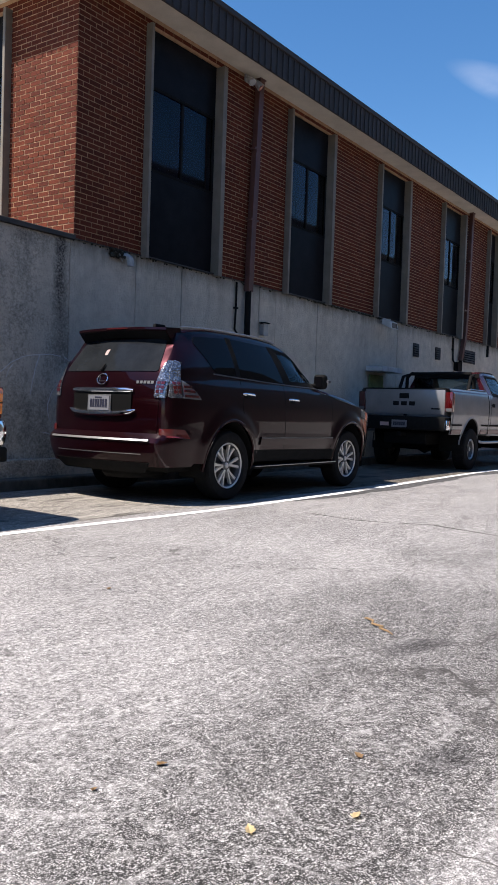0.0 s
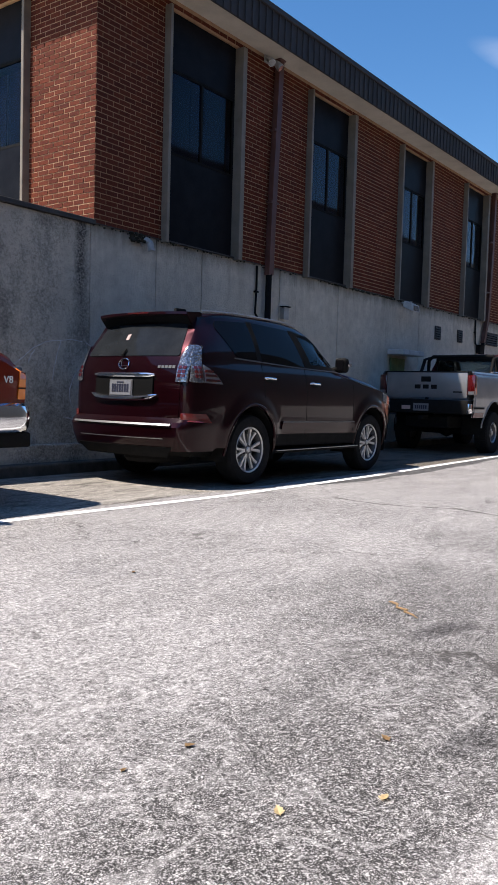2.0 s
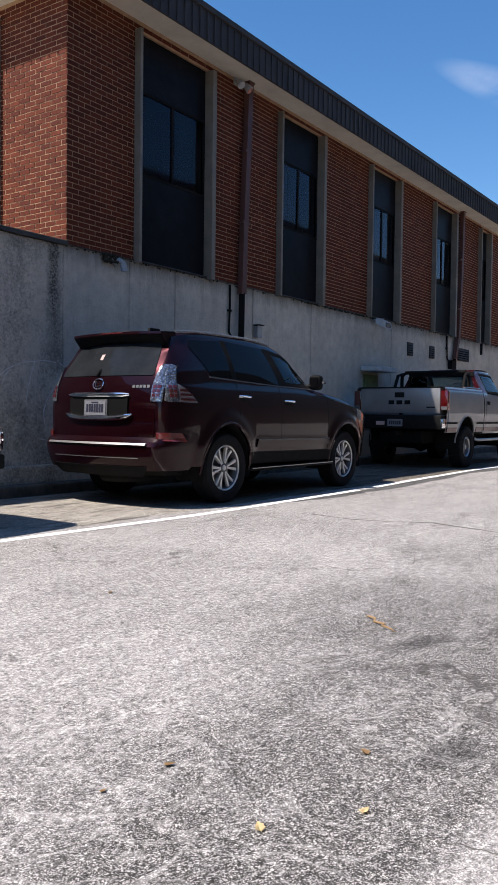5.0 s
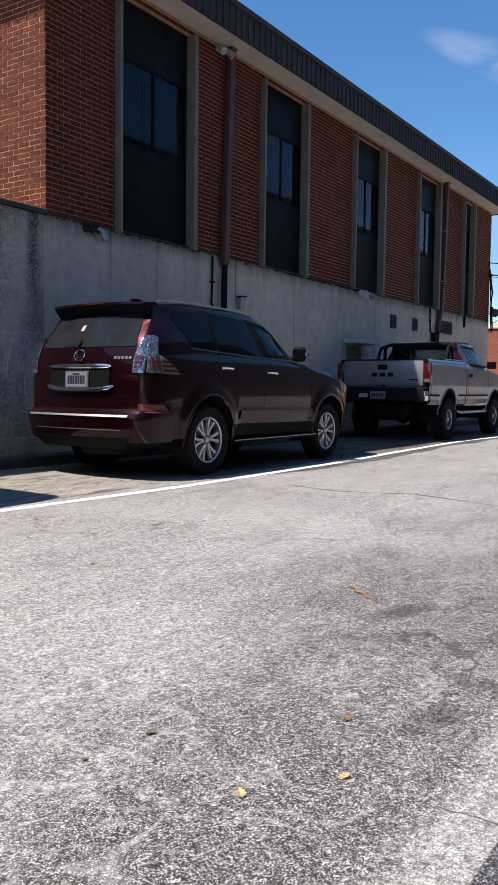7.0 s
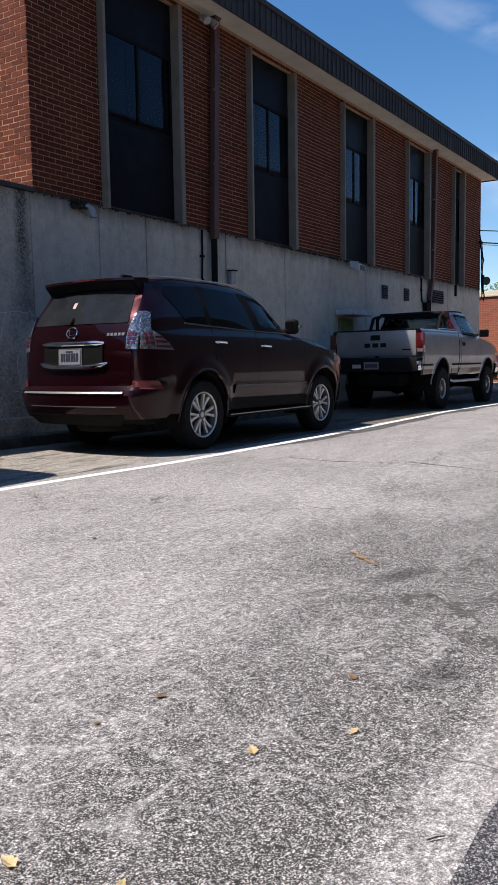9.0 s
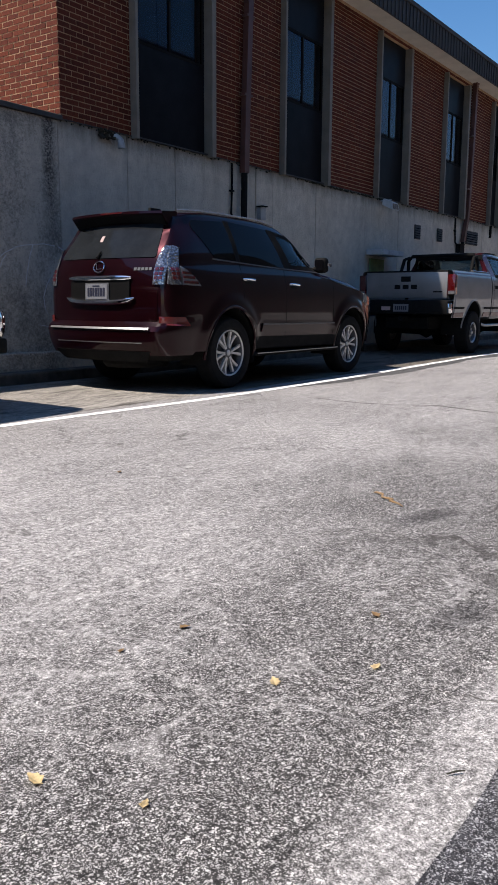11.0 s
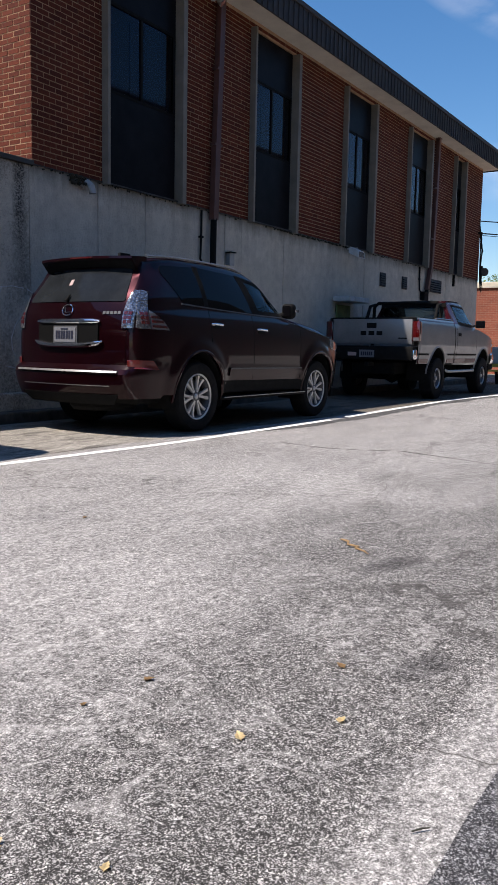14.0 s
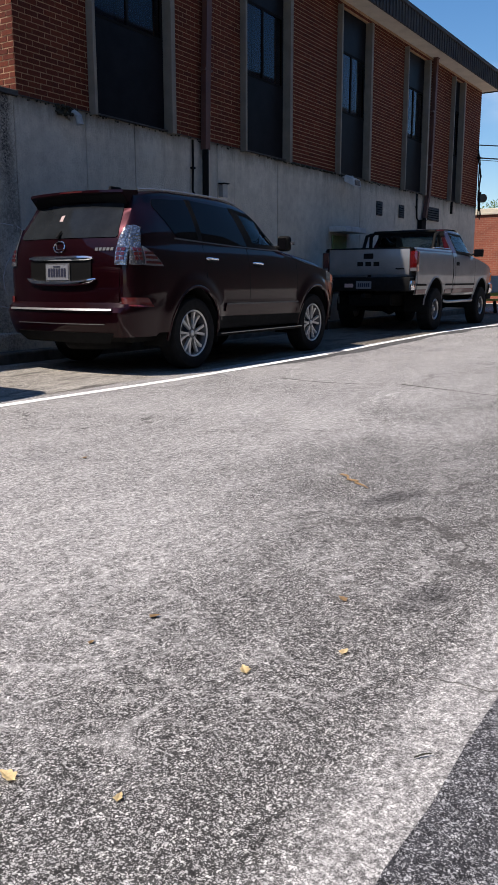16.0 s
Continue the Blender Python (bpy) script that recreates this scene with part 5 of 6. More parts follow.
        lettering("V8", 0.085, 0.006, M_lettering, cab, Matrix.Translation(f(3.60, 1.01, 0.006)) @ pose(0, 0, 0, 90, 0, 0 if s < 0 else 180))
        for c in (0.0, WB):
            owner = bed if c == 0 else cab
            pts = []
            for k in range(25):
                a = math.pi * (0.02 + 0.96 * k / 24)
                px, pz = c + ARCH * math.cos(a), wz + 0.06 - Z + ARCH * 1.12 * math.sin(a)
                pts.append(f(px, min(pz, 1.3), 0.0))
            part("arch_lip", tube(pts, 0.016, 8), lower_paint, owner, "wheel-arch lip")
            bm = bmesh.new()
            prev = None
            for k in range(25):
                a = math.pi * (-0.06 + 1.12 * k / 24)
                ring = [bm.verts.new((c + ARCH * 0.99 * math.cos(a), s * y, wz + 0.06 + ARCH * 1.10 * math.sin(a))) for y in (0.94, 0.5)]
                if prev:
                    bm.faces.new((prev[0], prev[1], ring[1], ring[0]))
                prev = ring
            part("wheel_well", bm, M_black, truck)
            wheel(truck, c, s * 0.84, wz, wz, 0.27, 0.20, s, style)
        part("step_bar", tube([(0.62, s * 0.88, 0.50 + Z), (0.70, s * 0.93, 0.47 + Z), (2.35, s * 0.93, 0.47 + Z), (2.42, s * 0.88, 0.50 + Z)], 0.03, 10), M_steel, truck, "round metal side step")
    # tailgate and rear bumper
    gate = part("tailgate", box(-1.10, -1.06, -0.825, 0.825, 1.0 + Z, 1.495 + Z, 0.014, 2), lower_paint, truck, "flat painted tailgate")
    part("gate_trim", box(-1.106, -1.05, -0.83, 0.83, 1.475 + Z, 1.503 + Z, 0.006), M_black, gate, "black tailgate top trim", smooth=False)
    part("gate_handle", box(-1.108, -1.09, -0.10, 0.10, 1.30 + Z, 1.40 + Z, 0.006), M_black, gate, "black tailgate handle", smooth=False)
    bars(-0.25, 0.25, 1.165, 1.245, 3, lambda u, v, o: Vector((-1.10 - o, u, v + Z)), gate, M_black, "badge_bar")
    bars(-0.76, -0.52, 1.10, 1.125, 1, lambda u, v, o: Vector((-1.10 - o, u, v + Z)), gate, M_black, "badge_bar")
    bumper = part("rear_bumper", box(-1.28, -1.06, -0.92, 0.92, 0.70 + Z, 0.96 + Z, 0.03, 2), M_black, truck, "black step bumper")
    for s in (-1, 1):
        part("bumper_end", box(-1.285, -1.12, s * 0.93 - 0.02, s * 0.93 + 0.025, 0.72 + Z, 0.90 + Z, 0.01, 2), M_chrome, bumper, "bright bumper end")
    part("sticker", box(-1.283, -1.279, 0.22, 0.40, 0.77 + Z, 0.84 + Z), M_sticker, bumper, "pale sticker on the bumper", smooth=False)
    pl = part("number_plate", box(-1.292, -1.283, -0.155, 0.155, 0.745 + Z, 0.885 + Z, 0.003), M_plate, bumper, "pale number plate with dark bars", smooth=False)
    bars(-0.125, 0.125, 0.78, 0.85, 6, lambda u, v, o: Vector((-1.292 - o, u, v + Z)), pl, M_ink)
    part("tow_hitch", box(-1.30, -1.0, -0.04, 0.04, 0.58 + Z, 0.66 + Z, 0.01), M_black, truck)
    # front
    fb = bmesh.new()
    half_path = [(3.50, 0.985), (3.62, 0.988), (3.72, 0.985), (3.79, 0.965), (3.84, 0.93), (3.875, 0.87), (3.90, 0.78), (3.915, 0.6), (3.925, 0.3), (3.93, 0.0)]
    path = [(x, -y) for x, y in half_path] + [(x, y) for x, y in half_path[-2::-1]]
    prev = None
    for k, (x, y) in enumerate(path):
        a, b = path[max(k - 1, 0)], path[min(k + 1, len(path) - 1)]
        tx, ty = b[0] - a[0], b[1] - a[1]
        ln = math.hypot(tx, ty)
        nx, ny = ty / ln, -tx / ln
        ring = [fb.verts.new((x - nx * d, y - ny * d, z + Z)) for d, z in ((0.09, 0.60), (0.035, 0.602), (0.010, 0.635), (0.0, 0.70), (0.0, 0.77), (0.014, 0.82), (0.045, 0.845), (0.12, 0.848))]
        if prev:
            for q in range(7):
                fb.faces.new((prev[q], prev[q + 1], ring[q + 1], ring[q]))
        prev = ring
    front = part("front_bumper", fb, M_chrome, truck, "chrome front bumper", angle=30)
    part("valance", box(3.50, 3.86, -0.93, 0.93, 0.47 + Z, 0.597 + Z, 0.02, 2), M_black, front, "dark lower valance")
    part("grille", box(3.76, 3.84, -0.50, 0.50, 0.92 + Z, 1.16 + Z, 0.015), M_black, truck, "dark front grille", smooth=False)
    part("windscreen", loft([1.98, 2.1, 2.25, 2.4, 2.56], lambda X: [(X, (wtop(X) - 0.07) * (1 - k / 6), ztop(X) + Z + 0.008 + 0.018 * (1 - (1 - k / 6) ** 2)) for k in range(7)]), M_clear, cab, "clear windscreen").visible_shadow = False
    part("chassis", box(-1.0, 3.6, -0.45, 0.45, 0.42 + Z, 0.66 + Z, 0.03), M_black, truck)
    for c in (0.0, WB):
        part("axle", tube([(c, -0.72, wz), (c, -0.15, wz), (c, 0.0, wz), (c, 0.15, wz), (c, 0.72, wz)], [0.05, 0.06, 0.13, 0.06, 0.05], 12), M_black, truck)
    part("cab_floor", box(1.02, 2.6, -0.85, 0.85, 0.62 + Z, 0.70 + Z), M_black, cab)
    part("dashboard", box(2.25, 2.55, -0.80, 0.80, 1.05 + Z, 1.36 + Z, 0.05, 2), M_black, cab)
    part("bench_seat", box(1.15, 1.36, -0.75, 0.75, 0.80 + Z, 1.42 + Z, 0.06, 2), M_black, cab, "dark bench seat")
    part("steering_wheel", tube([(2.12 + 0.05 * math.sin(2 * math.pi * k / 20), 0.38 + 0.19 * math.cos(2 * math.pi * k / 20), 1.34 + Z + 0.18 * math.sin(2 * math.pi * k / 20)) for k in range(21)], 0.014, 6), M_black, cab)
    if bar:
        rb = part("roll_bar", tube([(0.62, 0.74, 0.98 + Z), (0.66, 0.74, 1.78 + Z), (0.67, 0.66, 1.87 + Z), (0.67, -0.66, 1.87 + Z), (0.66, -0.74, 1.78 + Z), (0.62, -0.74, 0.98 + Z)], 0.038, 10), M_black, truck, "black bed roll bar")
        for s in (-1, 1):
            part("brace", tube([(0.66, s * 0.72, 1.84 + Z), (0.45, s * 0.74, 1.80 + Z), (0.02, s * 0.76, 1.02 + Z)], 0.034, 10), M_black, rb)
            part("toolrail", box(0.02, 0.90, s * 0.87 - 0.03, s * 0.87 + 0.03, 1.505 + Z, 1.535 + Z, 0.008), M_lens, bed, "pale bed rail cap")
    return truck


build_pickup(pose(8.316, -1.40, 0), "lifted silver pickup truck with red roof and black roll bar", M_silver, M_red2, 0.405, 0.06, "steel", True)
build_pickup(pose(-6.64, -1.39, 0), "burnt-red pickup truck with chrome front bumper", M_orange, M_orange, 0.38, 0.04, "steel", False)

# ---------------------------------------------------------------- fixtures on the building
M_pale = plain_noise("weathered_grey_housing", (0.50, 0.50, 0.49), 0.6, 0.2, 8.0, 90.0)
M_rust = plain_noise("mossy_dirt", (0.035, 0.035, 0.025), 0.95, 0.4, 20.0, 120.0)
M_green = plain_noise("dull_green_board", (0.17, 0.22, 0.09), 0.8, 0.3, 6.0, 80.0)
M_yellow = plain_noise("yellow_green_painted_steel", (0.46, 0.38, 0.07), 0.6, 0.25, 6.0, 90.0)
M_bluegrey = plain_noise("blue_grey_sheet_metal", (0.29, 0.33, 0.36), 0.5, 0.15, 4.0, 60.0)
M_cone = plain_noise("orange_cone_plastic", (0.75, 0.10, 0.025), 0.5, 0.12, 12.0, 90.0)
M_leafdry = plain_noise("dry_yellow_leaf", (0.74, 0.60, 0.34), 0.8, 0.3, 60.0, 300.0)
M_leafbrown = plain_noise("brown_leaf", (0.30, 0.19, 0.09), 0.85, 0.3, 60.0, 300.0)
M_chalk = plain_noise("pale_scratch", (0.62, 0.61, 0.60), 0.95, 0.3, 20.0, 200.0)
M_kerb = plain_noise("pale_concrete_kerb", (0.52, 0.47, 0.38), 0.9, 0.2, 3.0, 60.0)
M_sand = plain_noise("dry_grass_verge", (0.38, 0.32, 0.22), 0.95, 0.25, 2.0, 30.0)


def downspout(pts, lower_pts, label):
    """A square brown downspout with straps, and the cast pipe that takes its water down the base wall."""
    d = thing("downspout", label, "downspout", "downspouts on the wall", m=pose(0, 0, 0))
    bm = bmesh.new()
    prev = None
    for x, y, z in pts:
        ring = [bm.verts.new((x + a, y + b, z)) for a, b in ((-0.062, -0.05), (0.062, -0.05), (0.062, 0.05), (-0.062, 0.05))]
        if prev:
            for j in range(4):
                bm.faces.new((prev[j], prev[(j + 1) % 4], ring[(j + 1) % 4], ring[j]))
        else:
            bm.faces.new(ring)
        prev = ring
    bm.faces.new(prev)
    part("pipe", bm, M_pipe, d, smooth=False)
    part("head", box(pts[0][0] - 0.085, pts[0][0] + 0.085, pts[0][1] - 0.07, pts[0][1] + 0.05, pts[0][2] - 0.02, pts[0][2] + 0.10, 0.006), M_pipe, d, smooth=False)
    part("lower_pipe", tube(lower_pts, 0.052, 12), M_black, d, "black cast lower pipe")
    for k in (1, 2):
        z = pts[0][2] + (pts[-1][2] - pts[0][2]) * k / 3
        x = pts[0][0] + (pts[-1][0] - pts[0][0]) * k / 3
        part("strap", box(x - 0.11, x + 0.11, pts[0][1] - 0.054, pts[0][1] + 0.05, z, z + 0.03), M_pipe, d, smooth=False)
    return d


downspout([(3.93, -0.08, 6.52), (3.88, -0.08, 5.3), (3.82, -0.08, 4.0), (3.79, -0.08, 3.0)], [(3.79, -0.08, 3.02), (3.77, -0.09, 2.5), (3.76, -0.09, 0.12)], "brown square downspout running down the brick")
downspout([(14.0, -0.08, 6.52), (13.95, -0.08, 5.0), (13.85, -0.08, 3.4), (13.80, -0.08, 3.1), (13.60, -0.08, 2.55)], [(13.60, -0.08, 2.58), (13.57, -0.09, 2.3), (13.57, -0.09, 0.12)], "brown square downspout with an offset foot")


def conduit(pts, r, label):
    c = thing("conduit", label, "conduit", "conduits on the wall", m=pose(0, 0, 0))
    part("tube", tube(pts, r, 8), M_black, c)
    for p in (pts[len(pts) // 3], pts[-1]):
        part("clip", box(p[0] - 0.04, p[0] + 0.04, -0.05, 0.0, p[2] - 0.015, p[2] + 0.015), M_black, c, smooth=False)


conduit([(3.52, -0.03, 3.12), (3.52, -0.03, 2.7), (3.50, -0.03, 2.35), (3.58, -0.03, 2.28), (3.72, -0.03, 2.27)], 0.018, "thin black conduit beside the downspout")
conduit([(13.15, -0.03, 3.12), (13.16, -0.03, 2.8), (13.2, -0.03, 2.52), (13.35, -0.03, 2.45), (13.5, -0.03, 2.44)], 0.022, "thin black conduit beside the offset downspout")
conduit([(15.85, -0.03, 3.13), (15.85, -0.03, 3.0), (15.85, -0.03, 2.82)], 0.035, "short black conduit stub under the brick")


def wall_box(x, z, w, h, d, mat, label, name="junction_box"):
    b = thing(name, label, "junction box", m=pose(x, 0, z))
    part("housing", box(-w / 2, w / 2, -d, -0.006, -h / 2, h / 2, 0.008), mat, b, smooth=False)
    part("cover", box(-w / 2 - 0.01, w / 2 + 0.01, -d - 0.014, -d - 0.001, -h / 2 - 0.01, h / 2 + 0.01, 0.004), mat, b, smooth=False)
    part("hood", box(-w / 2 - 0.02, w / 2 + 0.02, -d - 0.05, -0.008, h / 2 + 0.011, h / 2 + 0.028, 0.004), M_black, b, smooth=False)


wall_box(4.31, 2.42, 0.12, 0.19, 0.09, M_grey, "small grey outlet box on the concrete")
wall_box(13.42, 2.36, 0.22, 0.20, 0.12, M_black, "black junction box at the pipe foot")


def flood_light(x, y, z, s, label):
    f = thing("flood_light", label, "flood light", m=pose(x, y, z))
    part("bracket", tube([(0, -y - 0.004, 0.10 * s), (0, -0.02, 0.10 * s), (0, 0, 0.0)], 0.018, 8), M_pale, f)
    bm = bmesh.new()
    vs = [bm.verts.new(Vector(p) * s) for p in ((-0.20, 0.14, -0.02), (0.20, 0.14, -0.02), (0.22, -0.16, -0.16), (-0.22, -0.16, -0.16), (-0.16, 0.12, 0.14), (0.16, 0.12, 0.14), (0.20, -0.14, 0.02), (-0.20, -0.14, 0.02))]
    for q in ((0, 1, 2, 3), (4, 5, 6, 7), (0, 1, 5, 4), (1, 2, 6, 5), (2, 3, 7, 6), (3, 0, 4, 7)):
        bm.faces.new([vs[k] for k in q])
    bmesh.ops.bevel(bm, geom=bm.edges[:], offset=0.012 * s, segments=2, affect="EDGES")
    part("housing", bm, M_pale, f, smooth=False)
    bm = bmesh.new()
    vs = [bm.verts.new(Vector(p) * s) for p in ((-0.17, -0.162, -0.135), (0.17, -0.162, -0.135), (0.155, -0.150, 0.0), (-0.155, -0.150, 0.0))]
    bm.faces.new(vs)
    part("lens", bm, M_lens, f, smooth=False)


flood_light(8.90, -0.22, 3.02, 0.82, "grey wall flood light on the concrete edge")

# twin security lamp under the soffit
sl = thing("security_lamp", "pale twin-head security lamp under the soffit", "security lamp", m=pose(3.62, -0.02, 6.44))
part("plate", box(-0.06, 0.06, -0.03, 0.0, -0.06, 0.06, 0.006), M_grey, sl, smooth=False)
for s in (-1, 1):
    hd = part("lamp_head", tube([(s * 0.03, -0.03, 0.0), (s * 0.07, -0.10, -0.02), (s * 0.10, -0.16, -0.08), (s * 0.12, -0.21, -0.14)], [0.018, 0.03, 0.055, 0.065], 12), M_grey, sl)
    part("bulb", tube([(s * 0.12, -0.211, -0.141), (s * 0.122, -0.216, -0.146)], 0.055, 12), M_lens, hd)

# louvred vents
for x, z, w, h in ((10.83, 2.60, 0.26, 0.27), (12.18, 2.62, 0.25, 0.26), (14.42, 2.70, 0.80, 0.30)):
    v = thing("wall_vent", "dark louvred metal vent in the concrete", "vent", "wall vents", m=pose(x, 0, z))
    part("backing", box(-w / 2, w / 2, -0.012, -0.006, -h / 2, h / 2), M_black, v, smooth=False)
    fr = bmesh.new()
    for b in ((-w / 2 - 0.025, w / 2 + 0.025, h / 2, h / 2 + 0.025), (-w / 2 - 0.025, w / 2 + 0.025, -h / 2 - 0.025, -h / 2), (-w / 2 - 0.025, -w / 2, -h / 2, h / 2), (w / 2, w / 2 + 0.025, -h / 2, h / 2)):
        add_box(fr, b[0], b[1], -0.03, -0.006, b[2], b[3])
    part("frame", fr, M_cap, v, smooth=False)
    for k in range(5):
        z0 = -h / 2 + h * (k + 0.5) / 5
        bm = box(-w / 2, w / 2, -0.035, -0.029, -0.026, 0.022)
        bmesh.ops.rotate(bm, verts=bm.verts, cent=(0, -0.03, 0), matrix=Matrix.Rotation(radians(-35), 3, "X"))
        bmesh.ops.translate(bm, verts=bm.verts, vec=(0, 0, z0))
        part("slat", bm, M_cap, v, smooth=False)

# hooded opening in the base wall
hd = thing("hooded_opening", "concrete hood over a dark boarded opening", "wall opening", m=pose(0, 0, 0))
part("hood", box(8.28, 9.28, -0.40, -0.006, 1.95, 2.06, 0.012), M_pale, hd, "pale concrete hood", smooth=False)
part("board", box(8.43, 9.09, -0.034, -0.010, 1.36, 1.89), M_green, hd, "dull green board", smooth=False)

# broken vent stub with moss on the concrete edge
vs_ = thing("vent_stub", "short grey bent vent pipe on the concrete edge", "vent pipe", m=pose(0.92, -0.02, 3.0))
part("pipe", tube([(-0.06, 0.02, 0.07), (-0.02, -0.05, 0.09), (0.0, -0.10, 0.04), (0.01, -0.11, -0.06)], [0.035, 0.04, 0.045, 0.05], 12), M_grey, vs_)
part("flange", tube([(-0.062, 0.018, 0.07), (-0.055, 0.005, 0.072)], 0.07, 12), M_grey, vs_)
rm = random.Random(7)
bm = bmesh.new()
for k in range(60):
    c = Vector((0.62 + rm.uniform(0, 0.28), -0.015 - rm.uniform(0, 0.05), 3.10 + rm.uniform(-0.06, 0.05)))
    b2 = bmesh.ops.create_icosphere(bm, subdivisions=1, radius=rm.uniform(0.012, 0.03))["verts"]
    for v in b2:
        v.co = v.co * rm.uniform(0.7, 1.2) + c
tagged(part("moss", bm, M_rust), "dark clump of moss on the concrete edge", "moss", kind="stuff")
bm = bmesh.new()
for k in range(420):
    x = rm.choice((rm.uniform(-0.3, 18), rm.uniform(6, 9)))
    c = Vector((x, -0.012 - rm.uniform(0, 0.015), 3.135 + rm.uniform(-0.02, 0.012)))
    b2 = bmesh.ops.create_icosphere(bm, subdivisions=1, radius=rm.uniform(0.006, 0.018))["verts"]
    for v in b2:
        v.co += c
tagged(part("edge_moss", bm, M_rust), "specks of dark moss along the concrete edge", "moss", kind="stuff")

# pale scratches on the old concrete
for pts in ([(-1.30, 1.24), (-1.1, 1.38), (-0.95, 1.5), (-0.78, 1.58), (-0.6, 1.615), (-0.35, 1.64), (-0.12, 1.62)], [(-0.52, 1.62), (-0.58, 1.45), (-0.63, 1.25), (-0.66, 1.08)], [(-1.02, 1.32), (-0.98, 1.42), (-0.90, 1.50)], [(-0.45, 0.66), (-0.2, 0.62), (0.1, 0.61), (0.35, 0.60)], [(-0.12, 1.62), (0.02, 1.57), (0.10, 1.50)], [(-0.22, 1.28), (-0.32, 1.16), (-0.38, 1.0), (-0.36, 0.86), (-0.30, 0.76)]):
    dense = []
    for (x0, z0), (x1, z1) in zip(pts, pts[1:]):
        dense += [(x0 + (x1 - x0) * k / 4, z0 + (z1 - z0) * k / 4) for k in range(4)]
    part("scratch", tube([(x, -0.0125 if x < -0.07 else -0.002, z + 0.008 * noise.noise((x * 9, z * 9, 0))) for x, z in dense], 0.0065, 5), M_chalk, base)

# service cables and meter at the far corner
sv = thing("service_cable", "bundle of black service cables with a round meter", "cables", m=pose(0, 0, 0))
rc = random.Random(3)
for k in range(6):
    y0 = -0.04 - 0.014 * k
    j = lambda q: rc.uniform(-q, q)
    pts = [(18.0 + 0.02 * k, -0.03, 5.0 - 0.10 * k), (18.02 + j(0.04), y0 - 0.05 + j(0.03), 4.5 - 0.1 * k), (18.08 + j(0.06), y0 - 0.04 + j(0.04), 4.0 + j(0.1)), (18.15 + j(0.06), y0 + j(0.03), 3.5 + j(0.15)), (18.22 + j(0.05), y0 - 0.03, 3.0 + j(0.25)), (18.24 + j(0.05), y0 - 0.01 + j(0.04), 3.25 + j(0.15)), (18.2, y0 - 0.02, 3.6)]
    part("cable", tube(pts, rc.uniform(0.008, 0.015), 6), M_black, sv)
part("meter", tube([(18.28, -0.12, 3.42), (18.20, -0.22, 3.41)], 0.125, 20), M_cap, sv, "round dark meter")
part("bracket", box(18.0, 18.2, -0.09, -0.005, 4.55, 4.62, 0.005), M_black, sv, smooth=False)

# overhead wires
for z0, z1, r, yy in ((4.97, 0.142, 0.016, 0.05), (4.60, 0.126, 0.020, 0.04), (4.54, 0.122, 0.009, 0.03)):
    w = thing("overhead_wire", "thin black overhead wire", "wire", "overhead wires", m=pose(0, 0, 0))
    pts = [(18.16 + 3.2 * k, yy, z0 + z1 * 3.2 * k - 0.35 * math.sin(math.pi * k / 14)) for k in range(15)]
    part("strand", tube(pts, r, 6), M_black, w)

# ---------------------------------------------------------------- beyond the building
M_farbrick = basic("far_red_brick", (0.42, 0.16, 0.10), 0.9)
nt = M_farbrick.node_tree
bt = node(nt, "ShaderNodeTexBrick", Scale=1.0)
bt.inputs["Brick Width"].default_value = 0.203
bt.inputs["Row Height"].default_value = 0.0677
bt.inputs["Mortar Size"].default_value = 0.006
bt.inputs["Color1"].default_value = (0.29, 0.086, 0.050, 1)
bt.inputs["Color2"].default_value = (0.235, 0.064, 0.040, 1)
bt.inputs["Mortar"].default_value = (0.29, 0.16, 0.11, 1)
(px, py, pz), pos_ = position(nt)
cb = nt.nodes.new("ShaderNodeCombineXYZ")
nt.links.new(py, cb.inputs[0])
nt.links.new(pz, cb.inputs[1])
nt.links.new(cb.outputs[0], bt.inputs["Vector"])
stn = ramp(nt, noise_tex(nt, 0.7, 5, 0.6, stretch=(1, 1, 2.2)), [(0.3, (0.75, 0.72, 0.70)), (0.7, (1.12, 1.12, 1.1))])
set_color(nt, mix(nt, 0.8, bt.outputs["Color"], stn, "MULTIPLY"))
FX = 24.0
bm = box(FX, FX + 0.3, -5.6, 12, -0.1, 3.36)
tagged(part("wall_far", bm, M_farbrick, smooth=False), "sunlit red brick wall of a low building", "wall", kind="structure")
bm = box(FX - 0.06, FX + 0.36, -5.6, 12, 3.362, 3.44, 0.01)
tagged(part("trim_far", bm, M_kerb, smooth=False), "pale coping on the far brick wall", "trim", kind="structure")
bm = box(FX - 1.6, FX - 0.01, -5.6, 12, -0.05, 0.10, 0.02)
tagged(part("pavement_far", bm, M_sand, smooth=False), "dry sandy verge along the far wall", "pavement", kind="structure")
bm = box(FX - 1.78, FX - 1.61, -5.6, 12, -0.05, 0.13, 0.02, 2)
tagged(part("kerb_far", bm, M_kerb, smooth=False), "pale concrete kerb before the far wall", "kerb", kind="structure")
bm = box(FX + 0.31, FX + 9, -5.6, 12, 3.2, 3.30)
tagged(part("roof_far", bm, M_kerb, smooth=False), "flat roof of the far low building", "roof", kind="structure")
ru = thing("roof_unit", "pale metal air unit on the far roof", "air unit", m=pose(FX + 1.2, 1.0, 3.30))
part("casing", box(-0.4, 0.4, -0.15, 1.2, 0.0, 0.36, 0.02), M_kerb, ru, smooth=False)
part("fan_box", box(-0.4, 0.4, -0.85, -0.17, 0.0, 0.36, 0.02), M_grey, ru, "grey fan box", smooth=False)
